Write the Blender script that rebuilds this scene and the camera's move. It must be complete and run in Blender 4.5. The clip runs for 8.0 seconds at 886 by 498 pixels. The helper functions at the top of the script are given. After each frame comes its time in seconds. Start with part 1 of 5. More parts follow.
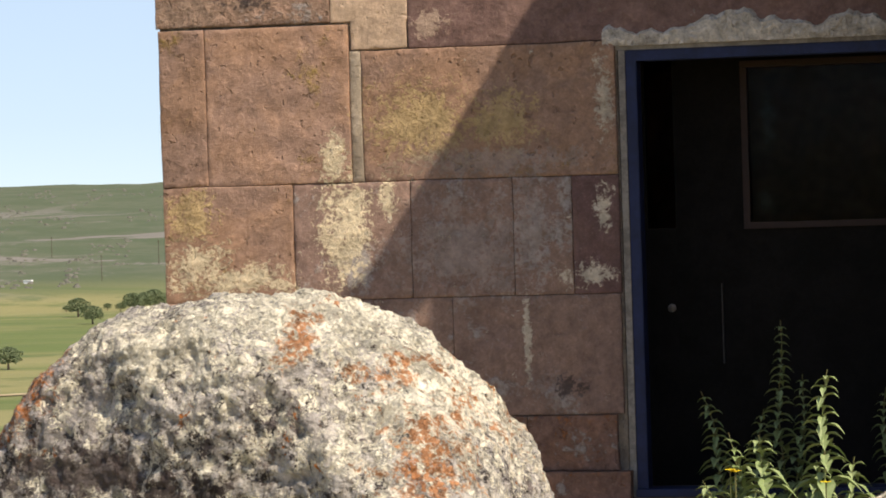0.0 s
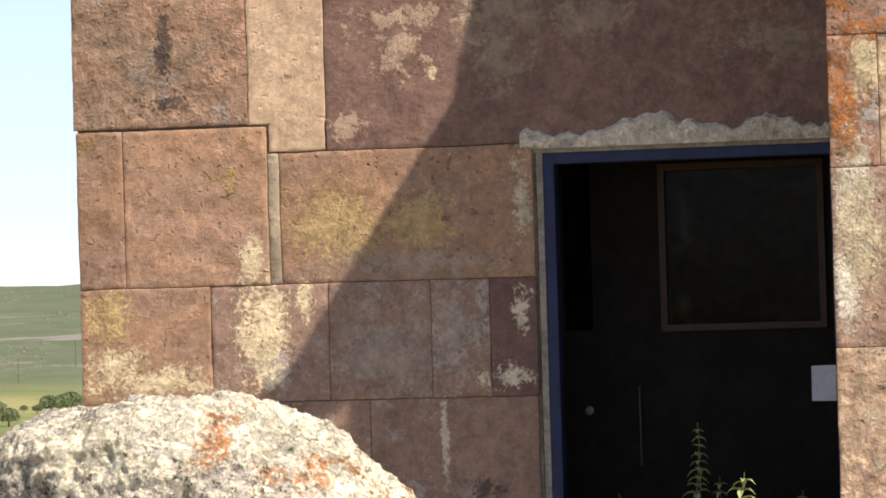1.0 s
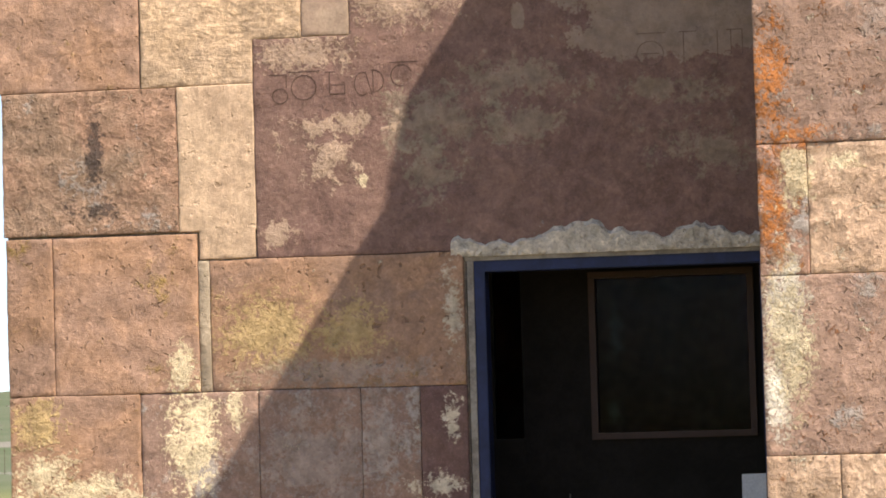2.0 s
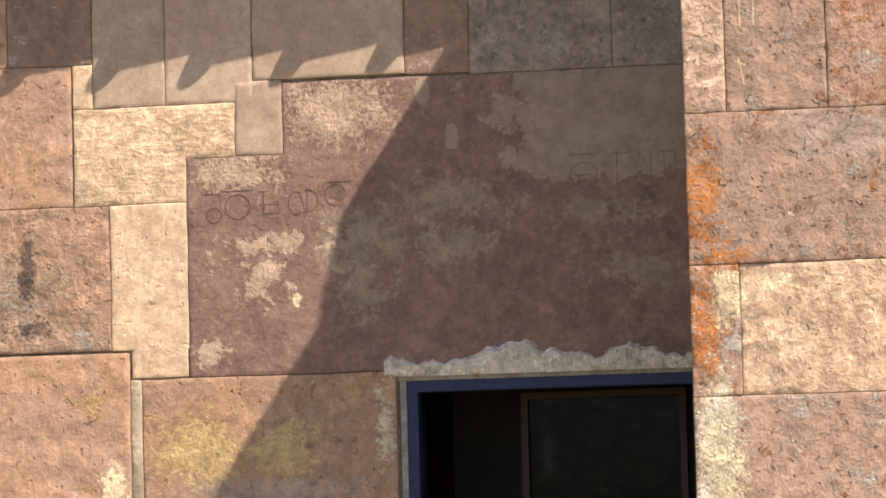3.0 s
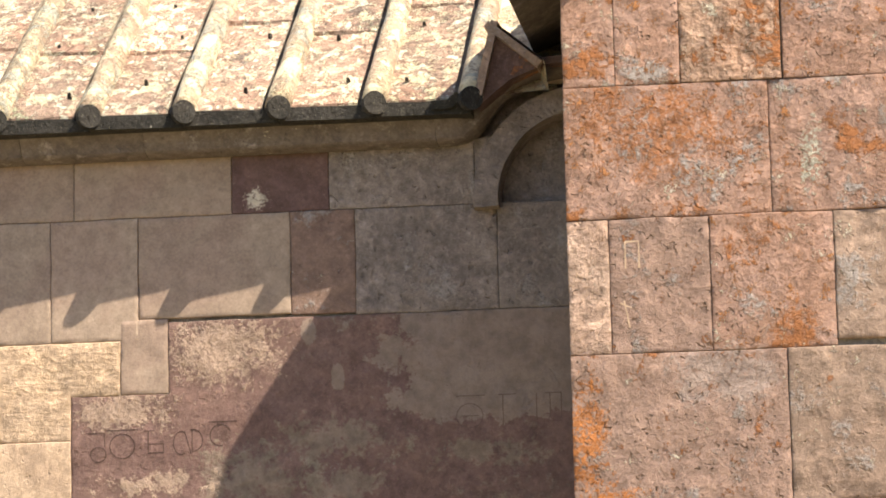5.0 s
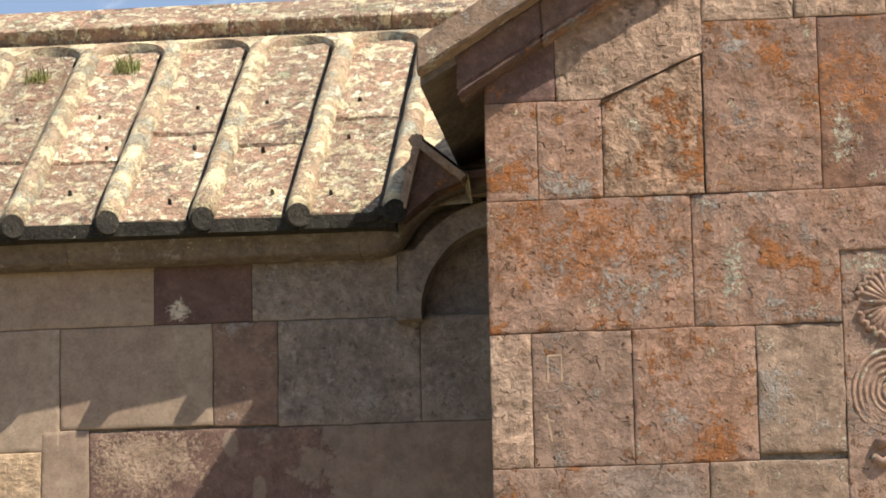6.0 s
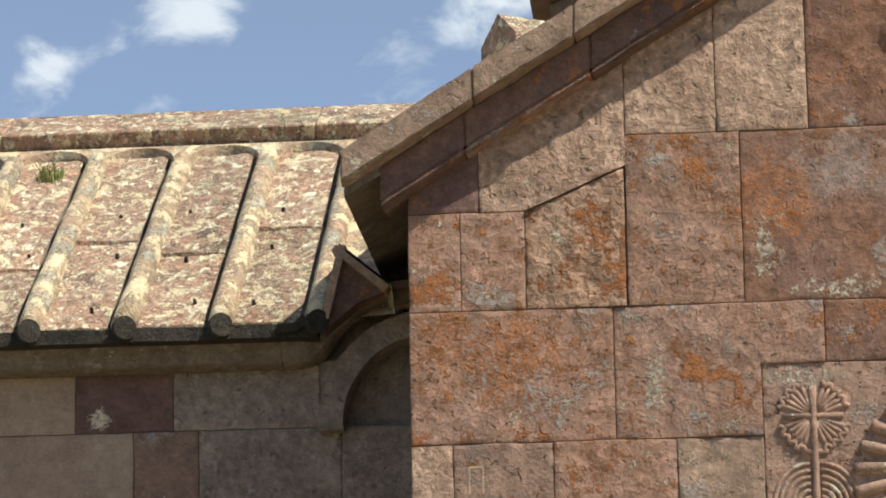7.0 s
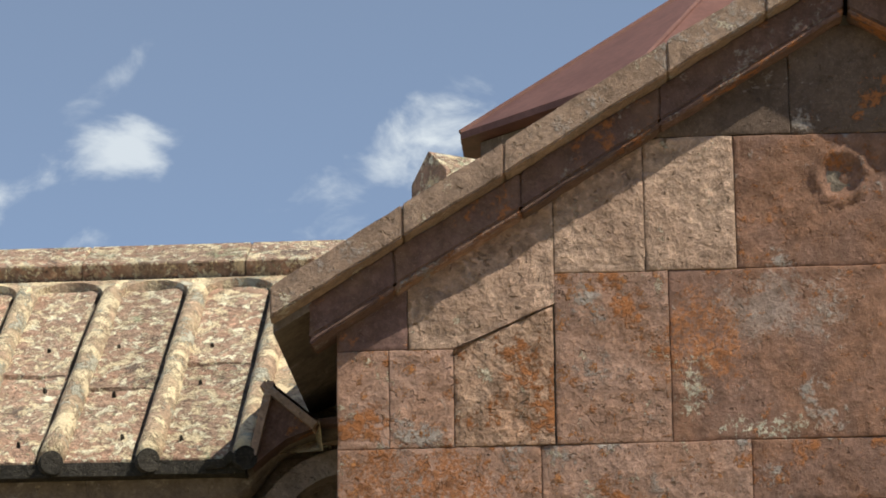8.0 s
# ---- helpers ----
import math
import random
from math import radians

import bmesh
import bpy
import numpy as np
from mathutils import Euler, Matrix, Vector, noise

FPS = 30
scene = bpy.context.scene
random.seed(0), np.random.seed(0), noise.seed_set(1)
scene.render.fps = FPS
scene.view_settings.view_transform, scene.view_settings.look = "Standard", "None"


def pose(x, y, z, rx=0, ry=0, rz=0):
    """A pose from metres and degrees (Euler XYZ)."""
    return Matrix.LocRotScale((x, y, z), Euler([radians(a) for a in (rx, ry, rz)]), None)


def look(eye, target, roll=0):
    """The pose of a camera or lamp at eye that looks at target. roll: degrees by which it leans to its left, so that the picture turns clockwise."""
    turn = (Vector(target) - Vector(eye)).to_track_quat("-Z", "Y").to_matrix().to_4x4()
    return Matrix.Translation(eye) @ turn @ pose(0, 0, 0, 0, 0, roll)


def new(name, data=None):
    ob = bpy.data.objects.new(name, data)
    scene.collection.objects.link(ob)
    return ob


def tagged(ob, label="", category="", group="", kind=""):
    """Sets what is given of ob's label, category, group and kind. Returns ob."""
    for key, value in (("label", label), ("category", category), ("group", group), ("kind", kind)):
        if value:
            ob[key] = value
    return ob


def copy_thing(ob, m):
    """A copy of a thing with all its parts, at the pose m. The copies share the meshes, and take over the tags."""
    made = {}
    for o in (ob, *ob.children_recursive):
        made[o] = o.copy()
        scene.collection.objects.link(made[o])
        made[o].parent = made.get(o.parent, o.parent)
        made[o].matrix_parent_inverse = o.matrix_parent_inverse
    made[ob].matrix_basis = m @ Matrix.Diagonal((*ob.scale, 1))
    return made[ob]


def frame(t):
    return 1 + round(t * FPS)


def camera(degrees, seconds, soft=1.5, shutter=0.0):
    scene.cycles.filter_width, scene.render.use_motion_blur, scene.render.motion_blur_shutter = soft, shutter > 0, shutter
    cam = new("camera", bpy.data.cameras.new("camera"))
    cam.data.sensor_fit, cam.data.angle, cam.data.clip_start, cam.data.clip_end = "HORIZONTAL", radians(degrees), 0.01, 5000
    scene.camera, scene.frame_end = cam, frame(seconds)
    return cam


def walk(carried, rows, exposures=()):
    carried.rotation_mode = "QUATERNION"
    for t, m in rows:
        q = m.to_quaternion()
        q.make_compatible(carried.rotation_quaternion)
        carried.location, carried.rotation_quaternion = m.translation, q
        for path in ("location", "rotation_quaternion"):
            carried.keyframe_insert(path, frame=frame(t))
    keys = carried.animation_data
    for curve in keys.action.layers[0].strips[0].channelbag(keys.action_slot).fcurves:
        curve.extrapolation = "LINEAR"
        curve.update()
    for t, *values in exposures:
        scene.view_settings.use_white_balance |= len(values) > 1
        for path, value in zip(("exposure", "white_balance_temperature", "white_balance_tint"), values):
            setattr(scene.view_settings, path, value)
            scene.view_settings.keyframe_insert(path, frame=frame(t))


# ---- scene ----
cam = camera(15.0, 8.0, soft=1.8)
EYE = (4.724, -14.774, 1.287)
# seconds, yaw, pitch, roll: the camera stands and turns to the right and upwards
ROWS = [
    (0.0, 13.000, -0.600, -1.750),
    (0.5, 12.310, 0.206, -1.726),
    (1.0, 11.552, 1.100, -1.678),
    (1.5, 10.940, 1.966, -1.619),
    (1.7, 10.676, 2.334, -1.625),
    (2.8, 9.422, 4.498, -1.506),
    (3.0, 9.133, 4.912, -1.488),
    (3.5, 8.436, 5.814, -1.432),
    (4.0, 7.995, 6.886, -1.407),
    (4.5, 7.582, 7.913, -1.401),
    (4.7, 7.412, 8.339, -1.373),
    (5.8, 5.983, 10.491, -1.243),
    (6.0, 5.716, 10.853, -1.189),
    (6.5, 4.983, 11.734, -1.117),
    (7.0, 4.336, 12.718, -1.046),
    (7.5, 3.835, 13.765, -0.945),
    (8.0, 3.057, 15.033, -0.886),
]
# seconds, stops, kelvin, tint: the clip's camera opens up on the shaded wall and closes again towards the sky
EXPOSURES = [(0.0, 0.33, 6800, 10), (0.5, 0.55, 6850, 10), (1.0, 0.75, 6900, 10), (1.5, 0.86, 6900, 10), (3.0, 1.20, 6950, 10), (3.5, 1.22, 6950, 10), (4.5, 1.27, 6900, 9), (4.7, 1.25, 6850, 9),
             (5.8, 0.60, 6700, 6), (6.5, 0.43, 6600, 4), (7.0, 0.28, 6550, 4), (7.5, 0.23, 6550, 4), (8.0, 0.10, 6600, 4)]
walk(cam, [(t, pose(*EYE, 0, 0, yaw) @ pose(0, 0, 0, 90 + pitch) @ pose(0, 0, 0, 0, 0, roll)) for t, yaw, pitch, roll in ROWS], EXPOSURES)

# ---- light: late-morning sun from the front and right, blue sky with a few clouds ----
SUN_WAY = Vector((1.667, -1.0, 2.5)).normalized()
sun = new("sun", bpy.data.lights.new("sun", "SUN"))
sun.data.energy, sun.data.angle, sun.data.color = 4.9, radians(0.55), (1.0, 0.905, 0.76)
sun.matrix_world = look((8, -8, 16), Vector((8, -8, 16)) - SUN_WAY)

world = bpy.data.worlds.new("sky")
world.use_nodes = True
scene.world = world
wt = world.node_tree
wt.nodes.clear()


def wn(kind, **ins):
    n = wt.nodes.new(kind)
    for k, val in ins.items():
        sock = n.inputs[int(k[1:])] if k[0] == "i" and k[1:].isdigit() else n.inputs[k]
        if isinstance(val, bpy.types.NodeSocket):
            wt.links.new(val, sock)
        else:
            sock.default_value = val
    return n


def wmath(op, a, b=0.0):
    n = wn("ShaderNodeMath", i0=a, i1=b)
    n.operation = op
    return n.outputs[0]


sky = wn("ShaderNodeTexSky")
sky.sky_type, sky.sun_disc = "NISHITA", False
sky.sun_elevation = math.asin(SUN_WAY.z)
sky.sun_rotation = math.atan2(SUN_WAY.x, SUN_WAY.y)
sky.altitude, sky.air_density, sky.dust_density, sky.ozone_density = 2600, 0.65, 0.0, 1.2
way = wn("ShaderNodeTexCoord").outputs["Generated"]
stretched = wn("ShaderNodeMapping", Vector=way, Rotation=(0, 0.7, 0), Scale=(1.0, 1.0, 1.5)).outputs[0]
wisps = wn("ShaderNodeTexNoise", Vector=stretched, Scale=34.0, Detail=9.0, Roughness=0.58, Distortion=0.35).outputs["Fac"]
clouds = None
# one small cumulus and a few torn wisps: direction, half width, thickness
for cx, cz, rx, rz, lean, thick in ((-0.150, 0.306, 0.0165, 0.011, 0.55, 0.85), (-0.163, 0.276, 0.010, 0.006, 0.3, 0.6), (-0.058, 0.311, 0.029, 0.015, 0.75, 0.95),
                                    (-0.078, 0.289, 0.024, 0.010, 0.4, 0.75), (-0.200, 0.287, 0.020, 0.011, 0.4, 0.85),
                                    (-0.157, 0.327, 0.014, 0.006, 0.6, 0.5), (0.35, 0.36, 0.16, 0.05, 0.2, 0.9), (-0.55, 0.33, 0.18, 0.05, 0.1, 0.9), (0.75, 0.5, 0.2, 0.09, 0.2, 0.9)):
    sep = wn("ShaderNodeSeparateXYZ", Vector=way)
    flat = wmath("DIVIDE", sep.outputs[0], wmath("MAXIMUM", sep.outputs[1], 0.05))
    rise = wmath("DIVIDE", sep.outputs[2], wmath("MAXIMUM", sep.outputs[1], 0.05))
    dx, dz = wmath("SUBTRACT", flat, cx), wmath("SUBTRACT", rise, cz)
    u = wmath("DIVIDE", wmath("ADD", wmath("MULTIPLY", dx, math.cos(lean)), wmath("MULTIPLY", dz, math.sin(lean))), rx)
    w = wmath("DIVIDE", wmath("SUBTRACT", wmath("MULTIPLY", dz, math.cos(lean)), wmath("MULTIPLY", dx, math.sin(lean))), rz)
    far = wmath("SQRT", wmath("ADD", wmath("MULTIPLY", u, u), wmath("MULTIPLY", w, w)))
    body = wmath("SUBTRACT", wmath("ADD", 1.0, wmath("MULTIPLY", wmath("SUBTRACT", wisps, 0.5), 4.6)), far)
    soft = wn("ShaderNodeMapRange", Value=body, i1=0.0, i2=1.3, i3=0.0, i4=thick)
    soft.interpolation_type = "SMOOTHSTEP"
    clouds = soft.outputs[0] if clouds is None else wmath("MAXIMUM", clouds, soft.outputs[0])
low = wn("ShaderNodeMapRange", Value=wn("ShaderNodeSeparateXYZ", Vector=way).outputs[2], i1=0.03, i2=0.20, i3=1.0, i4=0.0).outputs[0]
mix = wn("ShaderNodeMix", i0=wmath("ADD", wmath("ADD", 0.13, wmath("MULTIPLY", low, 0.35)), wmath("MULTIPLY", clouds, 0.68)))
mix.data_type = "RGBA"
wt.links.new(sky.outputs[0], mix.inputs[6])
mix.inputs[7].default_value = (6.2, 6.4, 6.7, 1)
# the air over the plain is a little bluer and dimmer than the zenith's haze
tinted = wn("ShaderNodeMix", i0=low)
tinted.data_type, tinted.blend_type = "RGBA", "MULTIPLY"
wt.links.new(mix.outputs[2], tinted.inputs[6])
tinted.inputs[7].default_value = (0.69, 0.73, 0.77, 1)
back = wn("ShaderNodeBackground", Color=tinted.outputs[2], Strength=0.14)
wt.links.new(back.outputs[0], wn("ShaderNodeOutputWorld").inputs[0])


# ---- materials ----
class Maker:
    """A small node builder for one material."""

    def __init__(self, name, rough=0.9, metal=0.0, spec=0.3):
        self.mat = bpy.data.materials.new(name)
        self.mat.use_nodes = True
        self.ragged = None
        self.tree = self.mat.node_tree
        self.bsdf = self.tree.nodes["Principled BSDF"]
        self.bsdf.inputs["Roughness"].default_value = rough
        self.bsdf.inputs["Metallic"].default_value = metal
        self.bsdf.inputs["Specular IOR Level"].default_value = spec
        self.place = self.n("ShaderNodeTexCoord").outputs["Object"]
        self.chance = self.n("ShaderNodeObjectInfo").outputs["Random"]
        self.own = self.vec("ADD", self.place, self.n("ShaderNodeCombineXYZ", i0=self.m("MULTIPLY", self.chance, 31.0), i1=self.m("MULTIPLY", self.chance, 17.0), i2=self.m("MULTIPLY", self.chance, 53.0)).outputs[0])

    def put(self, sock, val):
        if isinstance(val, bpy.types.NodeSocket):
            self.tree.links.new(val, sock)
        else:
            sock.default_value = (*val, 1.0) if isinstance(val, tuple) and len(val) == 3 and sock.type == "RGBA" else val

    def n(self, kind, **ins):
        node = self.tree.nodes.new(kind)
        for k, val in ins.items():
            self.put(node.inputs[int(k[1:])] if k[0] == "i" and k[1:].isdigit() else node.inputs[k], val)
        return node

    def m(self, op, a, b=0.0):
        node = self.n("ShaderNodeMath", i0=a, i1=b)
        node.operation = op
        return node.outputs[0]

    def vec(self, op, a, b):
        node = self.n("ShaderNodeVectorMath", i0=a, i1=b)
        node.operation = op
        return node.outputs[0]

    def noise(self, scale, detail=6.0, rough=0.6, where=None, warp=0.0):
        return self.n("ShaderNodeTexNoise", Vector=where or self.own, Scale=scale, Detail=detail, Roughness=rough, Distortion=warp).outputs["Fac"]

    def step(self, val, lo, hi, a=0.0, b=1.0):
        node = self.n("ShaderNodeMapRange", Value=val, i1=lo, i2=hi, i3=a, i4=b)
        node.interpolation_type = "SMOOTHSTEP"
        return node.outputs[0]

    def mix(self, fac, a, b, kind="MIX"):
        node = self.n("ShaderNodeMix", i0=fac)
        node.data_type, node.blend_type = "RGBA", kind
        self.put(node.inputs[6], a)
        self.put(node.inputs[7], b)
        return node.outputs[2]

    def scale(self, col, fac):
        node = self.n("ShaderNodeHueSaturation", Color=col, Value=fac)
        return node.outputs[0]

    def patch(self, x, z, rx, rz, ragged=0.9, grain=9.0, specks=3.4):
        """A ragged stain round (x, z) on an upright face."""
        sep = self.n("ShaderNodeSeparateXYZ", Vector=self.place)
        u = self.m("DIVIDE", self.m("SUBTRACT", sep.outputs[0], x), rx)
        w = self.m("DIVIDE", self.m("SUBTRACT", sep.outputs[2], z), rz)
        far = self.m("SQRT", self.m("ADD", self.m("MULTIPLY", u, u), self.m("MULTIPLY", w, w)))
        if self.ragged is None:
            self.ragged = self.m("SUBTRACT", self.noise(grain, 8.0, 0.65, self.place, 0.4), 0.5)
            self.specks = self.m("SUBTRACT", self.noise(46.0, 5.0, 0.7, self.place, 0.6), 0.5)
        torn = self.m("ADD", self.m("MULTIPLY", self.ragged, ragged * 4.6), self.m("MULTIPLY", self.specks, specks))
        return self.step(self.m("ADD", self.m("SUBTRACT", 1.0, far), torn), 0.0, 0.55, 0.0, 0.85)

    def done(self, col, height=None, strength=0.4, depth=0.02):
        self.put(self.bsdf.inputs["Base Color"], col)
        if height is not None:
            bump = self.n("ShaderNodeBump", Strength=strength, Distance=depth, Height=height)
            self.tree.links.new(bump.outputs[0], self.bsdf.inputs["Normal"])
        return self.mat


def stone_mat(name, base, second, lichens=(), patches=(), rough=0.5, pits=0.5, depth=0.012, vary=0.25, tool=0.0, stretch=1.0):
    """Weathered tuff. lichens: (colour, scale, low, high); patches: (colour, x, z, rx, rz, ragged, relief)."""
    k = Maker(name, 0.92)
    big = k.noise(2.6, 5.0, 0.6, warp=0.6)
    col = k.mix(k.step(big, 0.38, 0.62), base, second)
    mid = k.noise(14.0, 6.0, 0.7)
    fine = k.noise(75.0, 4.0, 0.75)
    chips = k.noise(30.0, 3.0, 0.52, k.vec("ADD", k.own, (9.0, 2.0, 4.0)), 0.4)
    grit = k.noise(170.0, 3.0, 0.7, k.vec("ADD", k.own, (2.0, 6.0, 1.0)))
    holes = k.noise(27.0, 2.0, 0.5, k.vec("ADD", k.own, (3.0, 8.0, 1.0)), 0.3)
    hole = k.step(holes, 0.655, 0.715)
    col = k.scale(col, k.step(mid, 0.25, 0.75, 1 - 0.3 * (0.5 + rough), 1 + 0.3 * (0.5 + rough)))
    col = k.scale(col, k.step(fine, 0.25, 0.75, 0.86, 1.14))
    # pale chipped grains, also painting sunlit highlights on the stone's skin, in loose clusters
    loose = k.step(k.noise(4.0, 4.0, 0.6, k.vec("ADD", k.own, (7.0, 1.0, 3.0))), 0.40, 0.62, 0.15, 1.0)
    lit_chips = k.m("MULTIPLY", k.step(chips, 0.53, 0.60), k.m("MULTIPLY", loose, min(0.85, 0.95 * rough)))
    col = k.mix(lit_chips, col, k.scale(col, 1.6))
    # chip hollows take a darker colour, standing for the shade in them
    col = k.scale(col, k.step(chips, 0.28, 0.45, 1 - 0.30 * rough, 1.0))
    col = k.mix(k.m("MULTIPLY", k.step(grit, 0.60, 0.68), 0.45 * rough), col, tone_rgb(k, PALE))
    height = k.m("ADD", k.m("MULTIPLY", mid, 0.8 * rough), k.m("MULTIPLY", fine, 0.32))
    height = k.m("ADD", height, k.m("ADD", k.m("MULTIPLY", chips, 1.15 * rough), k.m("MULTIPLY", grit, 0.08 + 0.08 * rough)))
    height = k.m("SUBTRACT", height, k.m("MULTIPLY", hole, 0.85 * pits))
    # pits are coloured darker as well, as their shade
    col = k.scale(col, k.m("SUBTRACT", 1.0, k.m("MULTIPLY", hole, 0.22 * pits)))
    if stretch != 1.0:
        k.own = k.vec("MULTIPLY", k.own, (stretch, 1.0, 1.0))
    if tool:
        sep = k.vec("MULTIPLY", k.own, (8.0, 8.0, 42.0) if tool > 0 else (42.0, 8.0, 8.0))
        marks = k.noise(1.0, 3.0, 0.6, sep, 0.6)
        height = k.m("ADD", height, k.m("MULTIPLY", marks, 0.7 * abs(tool)))
        col = k.scale(col, k.step(marks, 0.3, 0.7, 0.96, 1.04))
    for i, (tone, scl, lo, hi) in enumerate(lichens):
        spread = k.noise(scl, 6.0, 0.62, k.vec("ADD", k.own, (5.0 * i, 2.0, 7.0 * i)), 0.25)
        speck = k.noise(scl * 9.0, 5.0, 0.7, k.vec("ADD", k.own, (1.0, 4.0 * i, 2.0)))
        grown = k.step(k.m("ADD", k.m("MULTIPLY", spread, 0.80), k.m("SUBTRACT", k.m("MULTIPLY", speck, 0.42), 0.11)), lo, hi)
        col = k.mix(grown, col, k.scale(tone_rgb(k, tone), k.step(fine, 0.2, 0.8, 0.72, 1.25)))
        height = k.m("ADD", height, k.m("MULTIPLY", grown, 0.35))
    for tone, x, z, rx, rz, ragged, relief in patches:
        there = k.patch(x, z, rx, rz, ragged, specks=0.7 if tone == FILM else 3.4)
        if tone == GREEN:
            there = k.m("MULTIPLY", there, k.step(k.noise(52.0, 4.0, 0.65, k.place), 0.46, 0.53))
        if tone in (RUST, EMBER):
            there = k.m("MULTIPLY", there, k.step(k.noise(48.0, 5.0, 0.7, k.place), 0.40, 0.52))
        if tone == FILM:
            there = k.m("MULTIPLY", k.step(there, 0.25, 0.40), 0.9)
        if tone in (GREY, OLIVE, SHADOWED):
            there = k.m("MULTIPLY", there, 0.85 if tone == SHADOWED else 0.55)
        col = k.mix(there, col, k.scale(tone_rgb(k, tone), k.step(mid, 0.25, 0.75, 0.78, 1.22) if tone in (ROUGH, SHADOWED, FILM) else k.step(mid, 0.25, 0.75, 0.6, 1.35)))
        height = k.m("ADD", height, k.m("MULTIPLY", k.m("MULTIPLY", there, k.m("SUBTRACT", mid, 0.42)), relief))
    col = k.scale(col, k.m("ADD", 1.0 - vary / 2, k.m("MULTIPLY", k.chance, vary)))
    return k.done(col, height, 1.0, depth)


def tone_rgb(k, tone):
    node = k.n("ShaderNodeRGB")
    node.outputs[0].default_value = (*tone, 1.0)
    return node.outputs[0]


PALE, YELLOW, ORANGE, GREY, GREEN = (0.60, 0.52, 0.41), (0.50, 0.36, 0.18), (0.42, 0.14, 0.03), (0.35, 0.30, 0.275), (0.50, 0.475, 0.39)
EMBER = (0.47, 0.165, 0.04)
FILM = (0.285, 0.212, 0.172)
SHADOWED, ROUGH = (0.31, 0.245, 0.20), (0.44, 0.315, 0.24)
CREAM, DARK, RUST = (0.72, 0.60, 0.41), (0.07, 0.05, 0.045), (0.335, 0.135, 0.055)
# the recessed wall: brown-pink, purple, beige and grey stones
WALL_MARKS = ((PALE, 2.045, 3.90, 0.06, 0.045, 0.5, 0.6), (CREAM, 0.86, 1.24, 0.13, 0.30, 0.55, 2.6), (CREAM, 0.82, 1.54, 0.075, 0.12, 0.5, 2.4), (CREAM, 1.06, 1.36, 0.05, 0.11, 0.5, 2.0), (YELLOW, 0.13, 1.30, 0.14, 0.12, 0.6, 2.8),
              (CREAM, 0.17, 1.07, 0.16, 0.13, 0.6, 2.8), (CREAM, 0.42, 1.02, 0.20, 0.08, 0.8, 2.2), (YELLOW, 1.22, 1.70, 0.27, 0.20, 0.55, 2.2), (YELLOW, 1.62, 1.70, 0.16, 0.16, 0.6, 0.8),
              (GREY, 1.42, 1.14, 0.34, 0.26, 0.8, 1.8), (GREY, 1.72, 1.20, 0.10, 0.34, 0.5, 0.6), (PALE, 1.69, 0.72, 0.022, 0.22, 0.3, 0.8), (PALE, 1.97, 1.00, 0.12, 0.05, 0.7, 1.2), (GREY, 1.74, 1.16, 0.05, 0.22, 0.6, 0.6),
              (PALE, 2.07, 1.78, 0.045, 0.20, 0.5, 1.6), (PALE, 2.05, 1.30, 0.05, 0.10, 0.7, 1.6), (GREY, 1.55, 1.52, 0.45, 0.07, 0.7, 0.6), (GREY, 1.80, 0.48, 0.14, 0.07, 0.8, 0.6), (DARK, 1.88, 0.50, 0.08, 0.05, 0.9, 0.3))
OLIVE = (0.315, 0.262, 0.195)
LINTEL_MARKS = ((ROUGH, 1.53, 2.49, 0.14, 0.10, 1.5, 2.8), (CREAM, 1.68, 2.37, 0.03, 0.035, 0.7, 2.0), (OLIVE, 2.00, 2.62, 0.26, 0.18, 0.9, 1.4), (OLIVE, 2.40, 2.60, 0.16, 0.10, 1.3, 0.6),
                (OLIVE, 3.25, 2.45, 0.22, 0.10, 0.9, 0.5), (ROUGH, 1.27, 2.14, 0.08, 0.06, 1.2, 1.6), (ROUGH, 1.42, 2.96, 0.26, 0.10, 0.5, 3.2), (ROUGH, 1.88, 3.22, 0.30, 0.18, 0.4, 3.4), (FILM, 3.14, 3.20, 0.68, 0.33, 0.28, 0.3), (FILM, 3.10, 2.98, 0.62, 0.16, 0.30, 0.3), (OLIVE, 2.35, 2.78, 0.30, 0.10, 1.1, 0.6), (OLIVE, 3.05, 2.72, 0.30, 0.06, 0.9, 0.4), (OLIVE, 1.98, 2.42, 0.10, 0.18, 1.2, 0.6), (ROUGH, 1.55, 2.62, 0.20, 0.06, 1.5, 1.4),
                (FILM, 2.27, 3.29, 0.045, 0.075, 0.20, 0.4), (FILM, 2.40, 3.08, 0.04, 0.085, 0.22, 0.4))
m_brown = stone_mat("brown_pink_tuff", (0.31, 0.195, 0.145), (0.345, 0.205, 0.135), [(PALE, 7.0, 0.66, 0.74), ((0.30, 0.20, 0.07), 3.5, 0.58, 0.72)], WALL_MARKS, 0.42, 0.9, 0.010)
m_mauve = stone_mat("mauve_tuff", (0.225, 0.145, 0.118), (0.255, 0.165, 0.130), [(GREY, 4.0, 0.55, 0.66), (PALE, 12.0, 0.63, 0.68)], WALL_MARKS, 0.35, 0.35, 0.008)
m_lintel = stone_mat("purple_lintel_tuff", (0.175, 0.104, 0.090), (0.205, 0.124, 0.104), [(SHADOWED, 3.0, 0.60, 0.72), (GREY, 7.0, 0.66, 0.74)], LINTEL_MARKS, 0.35, 0.25, 0.009)
